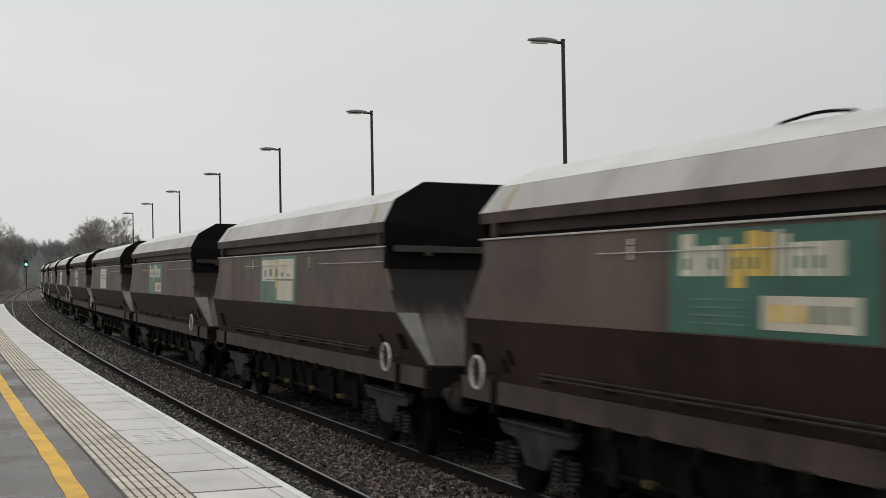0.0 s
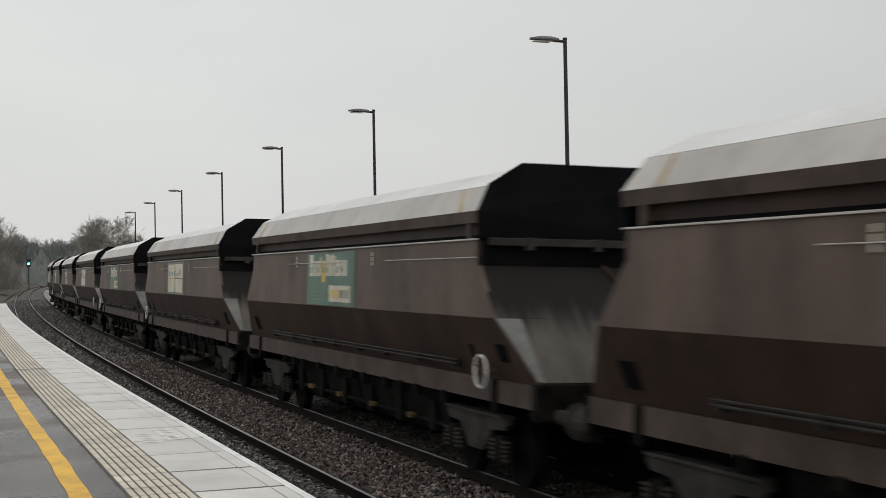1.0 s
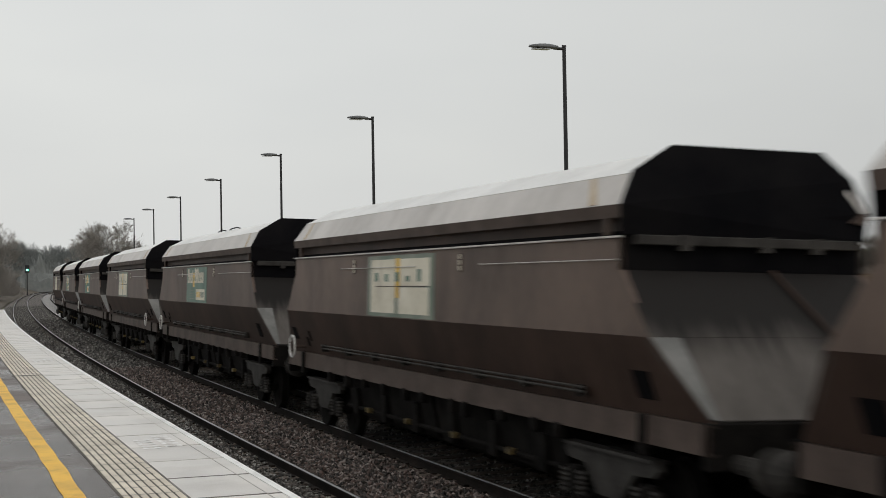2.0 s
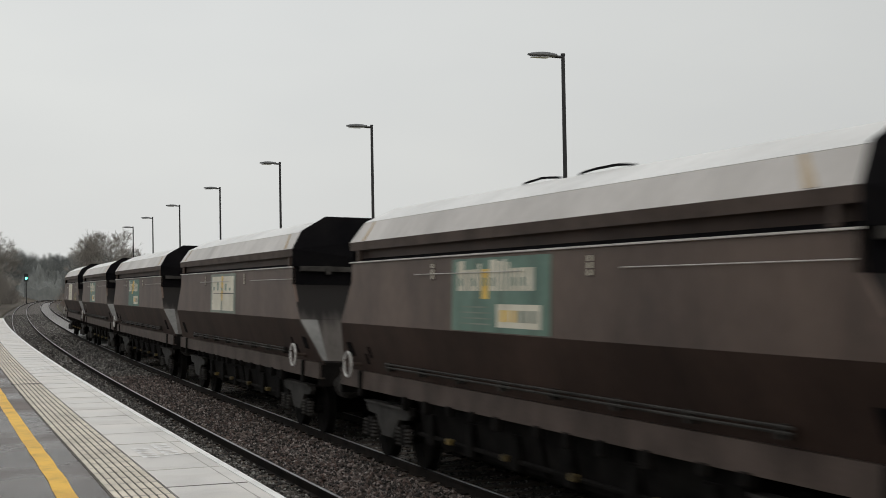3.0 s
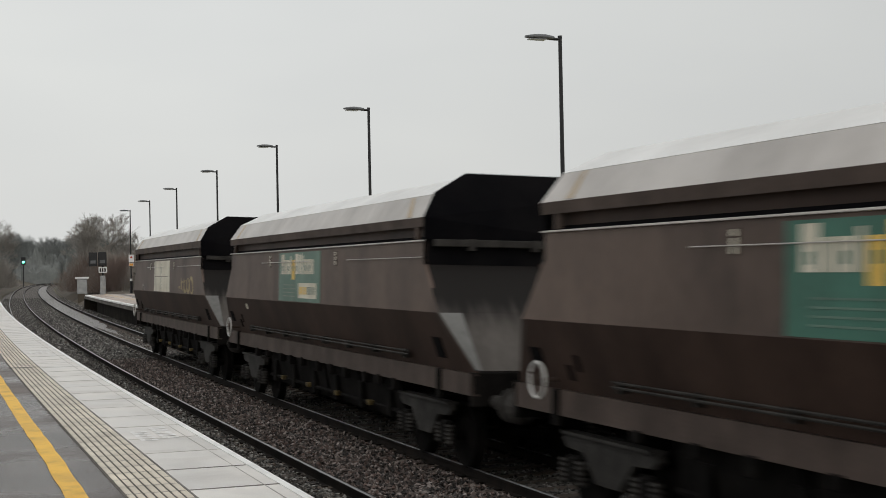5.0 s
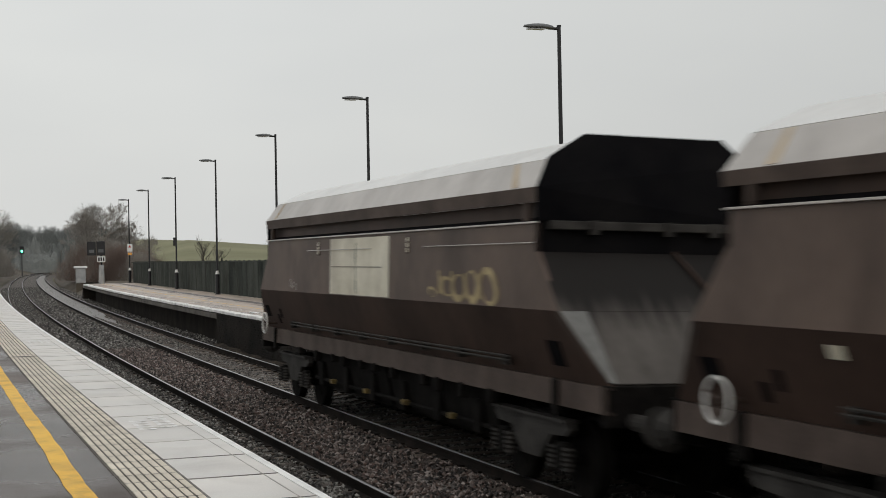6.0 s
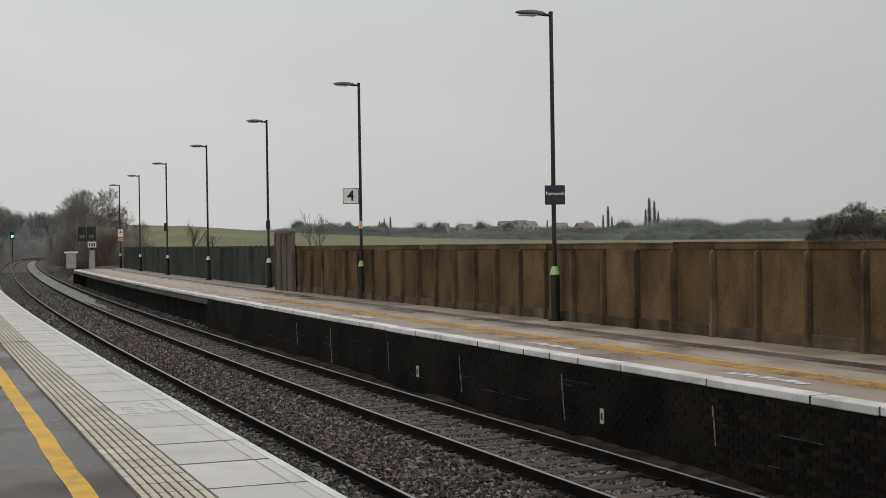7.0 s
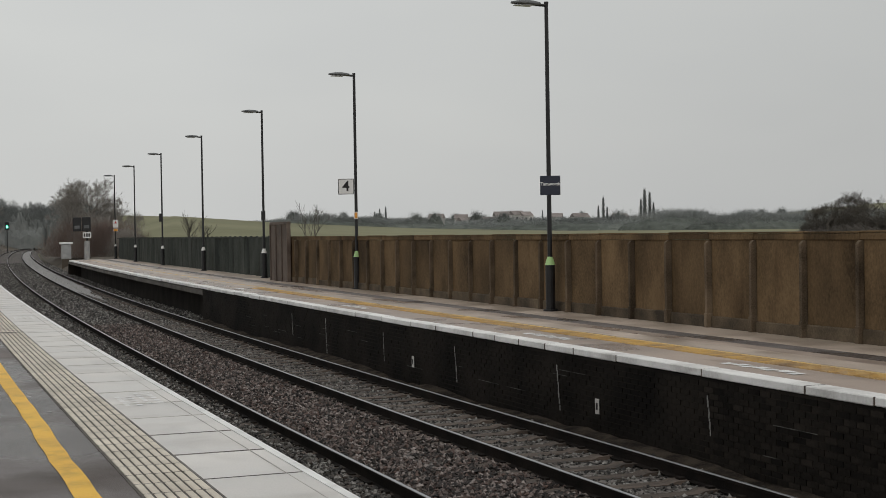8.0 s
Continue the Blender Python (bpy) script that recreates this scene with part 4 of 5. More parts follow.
    if style == "cream":
        for y, z, d in ((4.75, 2.32, 0.05), (4.62, 2.28, 0.09), (4.5, 2.30, 0.03), (4.3, 2.25, 0.06)):
            bm = bmesh.new()
            box(bm, -1.426, -1.42, y - 0.012, y + 0.012, z - 0.02, z + 0.06 + d)
            part("chalk_mark", bm, M_RIM, wagon)
    for e in (-1, 1):
        bm = bmesh.new()
        prism(bm, [(-1.42, 2.85), (-1.42, 3.2), (1.42, 3.2), (1.42, 2.85)], e * B_HALF, e * (B_HALF - 0.05), "y")
        part("top_end_sheet", bm, M_SOOT_SHADE, body, "soot-black end sheet")
        bm = bmesh.new()
        q = [(-1.42, B_HALF, 2.848), (1.42, B_HALF, 2.848), (1.41, L_HALF - 0.73, 2.202), (-1.41, L_HALF - 0.73, 2.202)]
        a = [bm.verts.new((x, e * y, z)) for x, y, z in q]
        b = [bm.verts.new((x, e * (y - 0.05), z - 0.05)) for x, y, z in q]
        for i in range(4):
            bm.faces.new((a[i], a[(i + 1) % 4], b[(i + 1) % 4], b[i]))
        bm.faces.new(a)
        bm.faces.new(b[::-1])
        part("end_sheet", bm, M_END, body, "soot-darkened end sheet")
        bm = bmesh.new()
        q = [(-1.43, 3.2, 0.04), (-1.45, 3.5, 0.06), (-1.24, 3.835, -0.09), (-0.75, 4.085, -0.19), (1.04, 4.085, -0.19), (1.36, 3.835, -0.09), (1.45, 3.5, 0.06), (1.43, 3.2, 0.04)]
        if e < 0:
            q = [(x, z + (0.06 if z > 4 else 0.02 if z > 3.6 else 0), d) for x, z, d in q]
        else:
            q = [(x * 0.99, z - (0.03 if z > 3.6 else 0), d) for x, z, d in q]
        q = [(x, z + (lift if z > 3.3 else 0), d) for x, z, d in q]
        a = [bm.verts.new((x, e * (B_HALF + d), z)) for x, z, d in q]
        b = [bm.verts.new((x, e * (B_HALF + d - 0.05), z)) for x, z, d in q]
        for i in range(8):
            bm.faces.new((a[i], a[(i + 1) % 8], b[(i + 1) % 8], b[i]))
        bm.faces.new(a)
        bm.faces.new(b[::-1])
        part("hood_end", bm, M_SOOT_SHADE, body, "soot-black hood end")
        bm = bmesh.new()
        box(bm, -1.3, 1.3, min(e * B_HALF, e * (B_HALF + 0.09)), max(e * B_HALF, e * (B_HALF + 0.09)), 3.1, 3.2, 0.008)
        for x in (-0.75, 0.2, 0.8):
            box(bm, x - 0.05, x + 0.05, min(e * B_HALF, e * (B_HALF + 0.11)), max(e * B_HALF, e * (B_HALF + 0.11)), 3.05, 3.21)
        part("end_beam", bm, M_BOGIE, body)
        # sloping end sheet down to the headstock, with ribs
        bm = bmesh.new()
        q = [(-1.41, L_HALF - 0.732, 2.2), (1.41, L_HALF - 0.732, 2.2), (1.13, L_HALF - 0.05, 1.46), (-1.13, L_HALF - 0.05, 1.46)]
        a = [bm.verts.new((x, e * y, z)) for x, y, z in q]
        b = [bm.verts.new((x, e * (y - 0.05), z - 0.05)) for x, y, z in q]
        for i in range(4):
            bm.faces.new((a[i], a[(i + 1) % 4], b[(i + 1) % 4], b[i]))
        bm.faces.new(a)
        bm.faces.new(b[::-1])
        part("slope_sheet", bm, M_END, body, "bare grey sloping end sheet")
        for side in (-1, 1):
            bm = bmesh.new()
            q = [(1.405, L_HALF - 0.72, 2.2), (1.08, L_HALF - 0.72, 2.2), (1.05, L_HALF - 0.04, 1.47), (1.128, L_HALF - 0.04, 1.47)]
            a = [bm.verts.new((side * x, e * y, z)) for x, y, z in q]
            b = [bm.verts.new((side * x, e * (y - 0.03), z - 0.02)) for x, y, z in q]
            for i in range(4):
                bm.faces.new((a[i], a[(i + 1) % 4], b[(i + 1) % 4], b[i]))
            bm.faces.new(a)
            bm.faces.new(b[::-1])
            part("corner_gusset", bm, M_GUSSET, body, "pale grey corner plate")
        for x0, x1 in ((0.3, 1.02),):
            bm = bmesh.new()
            tube(bm, (x0, e * (B_HALF + 0.02), 2.87), ((x0 + x1) / 2, e * (L_HALF - 0.72), 2.23), 0.022, n=6)
            tube(bm, ((x0 + x1) / 2, e * (L_HALF - 0.72), 2.23), (x1, e * (L_HALF - 0.04), 1.48), 0.022, n=6)
            part("end_rib", bm, M_LOWER, body)
    if torn:
        for y0, y1 in ((0.15, 1.25), (-1.75, -0.4)):
            bm = bmesh.new()
            pts = [(-0.72, y0 + (y1 - y0) * i / 6, 4.085 + lift + 0.045 * math.sin(math.pi * (0.08 + 0.84 * i / 6)) + rng.uniform(0, 0.012)) for i in range(7)]
            for a, b in zip(pts, pts[1:]):
                tube(bm, a, b, 0.016, n=5)
            tube(bm, (-0.72, y0, 4.05 + lift), pts[0], 0.014, n=5)
            tube(bm, pts[-1], (-0.72, y1, 4.05 + lift), 0.014, n=5)
            part("loose_seal", bm, M_SOOT_SHADE, body, "loose black rubber seal")
    # solebars and headstocks
    bm = bmesh.new()
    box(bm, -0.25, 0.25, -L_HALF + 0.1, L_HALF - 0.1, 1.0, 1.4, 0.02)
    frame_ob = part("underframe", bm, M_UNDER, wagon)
    for s in (-1, 1):
        bm = bmesh.new()
        prism(bm, [(s * 1.2, 1.14), (s * 1.2, 1.425), (s * 1.1, 1.425), (s * 1.1, 1.40), (s * 1.17, 1.40), (s * 1.17, 1.17), (s * 1.1, 1.17), (s * 1.1, 1.14)], -L_HALF, L_HALF, "y")
        part("solebar", bm, M_SOLE, frame_ob)
        bm = bmesh.new()
        for z in (1.56, 1.61):
            tube(bm, (s * 1.29, -5.6, z), (s * 1.29, 5.2, z), 0.016, n=6)
        for k in range(8):
            y = -5.4 + k * 1.5
            box(bm, s * 1.24 - 0.06, s * 1.24 + 0.06, y - 0.02, y + 0.02, 1.5, 1.63)
        part("brake_pipe", bm, M_BOGIE, frame_ob, "twin pipes along the body")
        for k in range(11):
            y = -4.9 + k * 0.95 + rng.uniform(-0.25, 0.25)
            bm = bmesh.new()
            h = rng.uniform(0.06, 0.14)
            box(bm, s * 1.19 - 0.06, s * 1.19 + 0.06, y - 0.07, y + 0.07, 1.1 - h, 1.16, 0.015)
            part("door_bracket", bm, M_UNDER, frame_ob)
    for e in (-1, 1):
        bm = bmesh.new()
        box(bm, -1.2, 1.2, min(e * L_HALF, e * (L_HALF - 0.1)), max(e * L_HALF, e * (L_HALF - 0.1)), 1.0, 1.44, 0.01)
        box(bm, -0.2, 0.2, min(e * L_HALF, e * (L_HALF + 0.45)), max(e * L_HALF, e * (L_HALF + 0.45)), 0.95, 1.2, 0.03)
        part("headstock", bm, M_UNDER, frame_ob)
        for x in (-0.86, 0.86):
            bm = bmesh.new()
            tube(bm, (x, e * L_HALF, 1.06), (x, e * (L_HALF + 0.4), 1.06), 0.09, n=12)
            tube(bm, (x, e * (L_HALF + 0.4), 1.06), (x, e * (L_HALF + 0.56), 1.06), 0.13, 0.22, n=14)
            tube(bm, (x, e * (L_HALF + 0.56), 1.06), (x, e * (L_HALF + 0.6), 1.06), 0.22, n=14)
            part("buffer", bm, M_BOGIE, frame_ob)
    for k in range(4):
        bm = bmesh.new()
        y = -3.4 + k * 2.25
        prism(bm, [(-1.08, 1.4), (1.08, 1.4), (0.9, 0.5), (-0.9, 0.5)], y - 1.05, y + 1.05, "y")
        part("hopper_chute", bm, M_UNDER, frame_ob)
    for s in (-1, 1):
        bm = bmesh.new()
        tube(bm, (s * 0.98, -4.4, 0.62), (s * 0.98, 4.4, 0.62), 0.035, n=6)
        for k in range(6):
            y = -3.9 + k * 1.55
            box(bm, s * 0.98 - 0.06, s * 0.98 + 0.06, y - 0.12, y + 0.12, 0.5, 0.95, 0.02)
        part("door_gear", bm, M_UNDER, frame_ob)
        for k in range(4):
            bm = bmesh.new()
            y = -3.0 + k * 2.0
            box(bm, s * 1.04 - 0.05, s * 1.04 + 0.05, y - 0.06, y + 0.06, 0.6, 0.68, 0.01)
            part("gear_lug", bm, M_GEARYELLOW, frame_ob)
    # handwheel at one end; at the other, a black plate paints an opening's shade
    e = -1 if wheel_low else 1
    for s in (-1, 1):
        bm = bmesh.new()
        ring(bm, (s * 1.42, e * 6.8, 1.53), 0.2, 0.019)
        hw = part("handwheel", bm, M_HANDWHEEL, wagon, "white painted brake handwheel", smooth=True)
        for k in range(3):
            a = k * math.pi * 2 / 3 + 0.4
            bm = bmesh.new()
            tube(bm, (s * 1.42, e * 6.8, 1.53), (s * 1.42, e * 6.8 + 0.19 * math.cos(a), 1.53 + 0.19 * math.sin(a)), 0.014, n=6)
            part("spoke", bm, M_SOLE, hw)
        bm = bmesh.new()
        tube(bm, (s * 1.15, e * 6.8, 1.53), (s * 1.44, e * 6.8, 1.53), 0.03, n=8)
        part("hub", bm, M_SOLE, hw)
        for yy, d, z0, z1 in ((-e * 6.85, 0.17, 1.58, 1.86), (e * 7.15, 0.15, 1.66, 1.88), (e * 6.35, 0.06, 1.55, 1.72), (e * 6.1, 0.05, 1.66, 1.84)):
            bm = bmesh.new()
            q = [(1.14 + (z0 - 1.43) * 0.364, z0), (1.14 + (z1 - 1.43) * 0.364, z1), (1.10 + (z1 - 1.43) * 0.364, z1), (1.10 + (z0 - 1.43) * 0.364, z0)]
            prism(bm, [(s * (a + 0.012), b) for a, b in q], yy - d, yy + d, "y")
            # the wide flat plates stand in for shade inside openings; brackets are solid
            part("side_recess" if d > 0.1 else "side_bracket", bm, M_SOOT_SHADE, wagon)
        for yy in (-6.75, 6.75):
            bm = bmesh.new()
            box(bm, min(s * 1.16, s * 1.235), max(s * 1.16, s * 1.235), yy - 0.07, yy + 0.07, 1.02, 1.43, 0.012)
            part("step_bracket", bm, M_UNDER, wagon)
    for c in wagon.children:
        c.location.z -= 0.04
    # bogies
    for y in (-5.75, 5.75):
        bm = bmesh.new()
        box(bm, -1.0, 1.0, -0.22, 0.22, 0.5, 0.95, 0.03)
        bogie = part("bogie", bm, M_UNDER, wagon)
        bogie.matrix_basis = pose(0, y, 0)
        for s in (-1, 1):
            bm = bmesh.new()
            x0, x1 = s * 0.98, s * 1.07
            prism(bm, [(-1.05, 0.9), (1.05, 0.9), (1.1, 0.82), (0.98, 0.74), (0.58, 0.72), (0.27, 0.42), (-0.27, 0.42), (-0.58, 0.72), (-0.98, 0.74), (-1.1, 0.82)], min(x0, x1), max(x0, x1), "x")
            box(bm, min(s * 0.94, s * 1.12), max(s * 0.94, s * 1.12), -1.05, 1.05, 0.89, 0.925)
            part("side_frame", bm, M_BOGIE, bogie)
            for k in (-0.85, 0.85):
                bm = bmesh.new()
                box(bm, min(s * 0.96, s * 1.1), max(s * 0.96, s * 1.1), k - 0.12, k + 0.12, 0.36, 0.66, 0.03)
                part("axle_box", bm, M_UNDER, bogie)
                for q in (-0.2, 0.2):
                    bm = bmesh.new()
                    rows = []
                    for i in range(11):
                        r = 0.078 if i % 2 else 0.055
                        rows.append([bm.verts.new((s * 1.06 + r * math.cos(j * 0.7854), k + q + r * math.sin(j * 0.7854), 0.34 + i * 0.028)) for j in range(8)])
                    for lo, hi in zip(rows, rows[1:]):
                        for j in range(8):
                            bm.faces.new((lo[j], lo[(j + 1) % 8], hi[(j + 1) % 8], hi[j]))
                    part("coil_spring", bm, M_BOGIE, bogie)
        for k in (-0.9, 0.9):
            bm = bmesh.new()
            tube(bm, (-0.95, 0, 0), (0.95, 0, 0), 0.075, n=10)
            for s in (-1, 1):
                tube(bm, (s * 0.66, 0, 0), (s * 0.79, 0, 0), 0.45, n=28)
                tube(bm, (s * 0.64, 0, 0), (s * 0.67, 0, 0), 0.485, n=28)
                for i in range(4):
                    a = i * math.pi / 2
                    box(bm, min(s * 0.79, s * 0.80), max(s * 0.79, s * 0.80), 0.25 * math.cos(a) - 0.03, 0.25 * math.cos(a) + 0.03, 0.25 * math.sin(a) - 0.03, 0.25 * math.sin(a) + 0.03)
            ws = part("wheelset", bm, M_UNDER, bogie)
            ws.matrix_basis = pose(0, k, 0.46)
    return wagon


TRAIN_Y, TRAIN_V, TRAIN_PITCH = 156.752, 21.158, 17.311
# painted panel, handwheel at the end nearer the camera, graffiti, how far the hood sits up, loose seal; from the last wagon forwards
TRAIN = [("cream", False, True, 0.075, False), ("faded", False, False, 0.0, False), ("green", False, False, 0.0, False), ("pale", True, False, 0.02, False),
         ("faded", False, False, 0.0, True), ("pale", False, False, 0.0, False), ("faded", True, False, 0.035, False), ("worn", True, False, 0.05, False),
         ("green", False, False, 0.0, True)]


def graffiti_on(wagon):
    """A yellow tag of hollow bubble shapes across the seam of the two side sheets."""
    rng = random.Random(8)
    def loop(bm, y, z, ry, rz, fat, tilt):
        n = 20
        out, inn = [], []
        for i in range(n):
            a = 6.283 * i / n
            u = 1.0 + 0.1 * math.sin(2 * a + tilt)
            for row, k in ((out, 1.0), (inn, 1.0 - fat * (0.7 + 0.5 * math.sin(a + tilt)))):
                yy, zz = ry * k * u * math.cos(a), rz * k * u * math.sin(a)
                row.append(bm.verts.new((-1.4285, y + yy + 0.25 * zz, z + zz)))
        for i in range(n):
            bm.faces.new((out[i], out[(i + 1) % n], inn[(i + 1) % n], inn[i]))
    for k, (y, z, ry, rz) in enumerate(((-3.2, 2.30, 0.16, 0.07), (-3.75, 2.38, 0.24, 0.15), (-4.2, 2.36, 0.26, 0.19), (-4.7, 2.38, 0.24, 0.20), (-5.25, 2.40, 0.32, 0.22))):
        bm = bmesh.new()
        loop(bm, y, z, ry, rz, 0.45, k * 1.3)
        part("graffiti_mark", bm, M_TAG, wagon)
    for y in (-3.5, -3.98, -4.45, -4.95):
        bm = bmesh.new()
        d, z = rng.uniform(0.03, 0.07), rng.uniform(2.23, 2.28)
        bm.faces.new([bm.verts.new((-1.4282, y + p, q)) for p, q in ((-0.05, z), (0.03, z - 0.01), (0.03 + d, z + 0.3), (-0.03 + d, z + 0.32))])
        part("graffiti_stroke", bm, M_TAG, wagon)


def build_train():
    made = {}
    wagons = []
    for k, (style, low, graffiti, lift, torn) in enumerate(TRAIN):
        key = (style, low, graffiti, lift, torn)
        if key in made:
            w = copy_thing(made[key], pose(0, 0, 0))
        else:
            w = made[key] = build_wagon(style, low, graffiti, lift, torn, 5 + k)
            if graffiti:
                graffiti_on(w)
        wagons.append(w)
    return wagons


def wagon_pose(k, t):
    y = TRAIN_Y - TRAIN_V * t - TRAIN_PITCH * (k + 0.5) + LAG.get(t, 0.42 if t % 1 else 0.0)
    a = math.atan((cx(y + 6) - cx(y - 6)) / 12)
    mid = (cx(y + 5.75) + cx(y - 5.75)) / 2
    return pose(mid, y, RAIL_Z - 0.04, 0, CANT, -math.degrees(a))


CANT = 2.0
LAG = {1.0: 0.08, 3.5: 0.62, 4.0: 0.28, 4.5: 0.66}


def motions():
    for k, w in enumerate(WAGONS):
        walk(w, [(t / 2, wagon_pose(k, t / 2)) for t in range(17)])
        spin = -math.degrees(TRAIN_V / 0.46)
        for bogie in w.children:
            if not bogie.name.startswith("bogie"):
                continue
            for ws in bogie.children:
                if ws.name.startswith("wheelset"):
                    y = ws.matrix_basis.translation.y
                    walk(ws, [(f / FPS, pose(0, y, 0.46, -spin * f / FPS)) for f in range(241)])


# ---- lamps and signs ----
def build_lamp(y, white=True):
    lamp = thing("platform_lamp", f"tall black lamp post with a {'white' if white else 'pale green'} collar and grey lantern", "lamp post", "lamp posts on the far platform")
    bm = bmesh.new()
    tube(bm, (0, 0, 0), (0, 0, 0.04), 0.16, n=14)
    tube(bm, (0, 0, 0.04), (0, 0, 1.02), 0.105, n=14)
    part("base_sleeve", bm, M_BLACK, lamp)
    bm = bmesh.new()
    tube(bm, (0, 0, 1.02), (0, 0, 1.2), 0.115, 0.06, n=14)
    part("collar", bm, M_COLLAR if white else M_COLLAR_G, lamp, "white collar" if white else "pale green collar")
    bm = bmesh.new()
    tube(bm, (0, 0, 1.2), (0, 0, 6.78), 0.052, 0.042, n=12)
    tube(bm, (0, 0, 6.78), (0, 0, 6.82), 0.05, n=12)
    part("column", bm, M_BLACK, lamp)
    bm = bmesh.new()
    tube(bm, (0, 0, 6.74), (-0.25, 0, 6.745), 0.035, 0.03, n=8)
    part("arm", bm, M_BLACK, lamp)
    # lantern: a shallow boat shape
    bm = bmesh.new()
    n, m = 12, 7
    rows = []
    for i in range(m):
        u = i / (m - 1)
        x = -0.16 - 0.66 * u
        w = 0.13 * math.sin(math.pi * (0.16 + 0.74 * u)) + 0.015
        h = 0.075 * math.sin(math.pi * (0.2 + 0.7 * u)) + 0.012
        rows.append([bm.verts.new((x, w * math.cos(2 * math.pi * j / n), 6.75 + 0.015 * u + (h if math.sin(2 * math.pi * j / n) > 0 else 0.35 * h) * math.sin(2 * math.pi * j / n))) for j in range(n)])
    for a, b in zip(rows, rows[1:]):
        for j in range(n):
            bm.faces.new((a[j], a[(j + 1) % n], b[(j + 1) % n], b[j]))
    bm.faces.new(rows[0])
    bm.faces.new(rows[-1][::-1])
    lantern = part("lantern", bm, M_LANTERN, lamp, smooth=True)
    bm = bmesh.new()
    prism(bm, [(-0.75, -0.07), (-0.75, 0.07), (-0.36, 0.1), (-0.36, -0.1)], 6.708, 6.728, "z")
    part("lamp_glass", bm, M_DIFFUSER, lantern)
    lamp.matrix_basis = on_line(5.28, y) @ Matrix.Diagonal((1, 1, 0.988 if y < 30 else 1, 1))
    return lamp


LAMPS = [28.03, 42.82, 56.46, 71.19, 86.65, 101.83, 117.4]


def text(name, body, size, material, parent, m):
    cu = bpy.data.curves.new(name, "FONT")
    cu.offset = size * 0.018
    cu.body, cu.size, cu.extrude, cu.align_x, cu.align_y = body, size, 0.001, "CENTER", "CENTER"
    cu.materials.append(material)
    ob = new(name, cu)
    ob.parent, ob.matrix_basis = parent, m
    return ob


def board(name, label, w, h, material, m, edge=M_BLACK, category="sign"):
    """A flat sign whose face looks down its local -y."""
    sign = thing(name, label, category)
    bm = bmesh.new()
    box(bm, -w / 2, w / 2, -0.015, 0.015, -h / 2, h / 2, 0.004)
    part("frame", bm, edge, sign)
    bm = bmesh.new()
    box(bm, -w / 2 + 0.02, w / 2 - 0.02, -0.019, -0.012, -h / 2 + 0.02, h / 2 - 0.02)
    part("face", bm, material, sign)
    sign.matrix_basis = m
    return sign


def build_lamps_and_signs():
    for k, y in enumerate(LAMPS):
        build_lamp(y, white=k > 1)
    def by(k, dx, dy, z, turn_deg=-20):
        p = at(5.28, LAMPS[k])
        return pose(p.x + dx, p.y + dy, z, 0, 0, turn_deg)
    s = board("platform_number_sign", "white platform sign with a black figure 4 on a lamp post", 0.5, 0.49, M_WHITE, by(1, -0.33, -0.03, 3.24))
    text("figure", "4", 0.45, M_INK, s, pose(0, -0.021, 0, 90))
    for z in (-0.135, 0.135):
        bm = bmesh.new()
        box(bm, 0.24, 0.34, -0.01, 0.01, z - 0.015, z + 0.015)
        part("bracket", bm, M_BLACK, s)
    s = board("station_name_sign", "dark blue station name board with white lettering on a lamp post", 0.44, 0.42, M_NAVY, by(0, 0.0, -0.07, 2.74), edge=M_NAVY)
    text("lettering", "Tamworth", 0.1, M_TEXTWHITE, s, pose(0, -0.021, 0.03, 90))
    s = board("small_notice", "small orange and white notice on a lamp post", 0.13, 0.22, M_ORANGE, by(1, -0.03, -0.075, 2.33), edge=M_WHITE)
    s = board("help_point", "small black box on a lamp post", 0.17, 0.36, M_BLACK, by(2, -0.03, -0.1, 2.55))
    s = board("help_point", "small black box on a lamp post", 0.2, 0.5, M_BLACK, by(4, -0.1, -0.1, 2.9))
    s = board("warning_notice", "white notice with a red mark on a lamp post", 0.42, 0.62, M_WHITE, by(6, 0.02, -0.1, 2.85), edge=M_WHITE)
    bm = bmesh.new()
    prism(bm, [(-0.12, 0.02), (0.12, 0.02), (0.0, 0.22)], -0.024, -0.021, "y")
    part("red_mark", bm, M_REDSIGN, s)
    s = board("orange_notice", "small orange notice on a lamp post", 0.36, 0.22, M_ORANGE, by(6, 0.02, -0.1, 2.35), edge=M_WHITE)


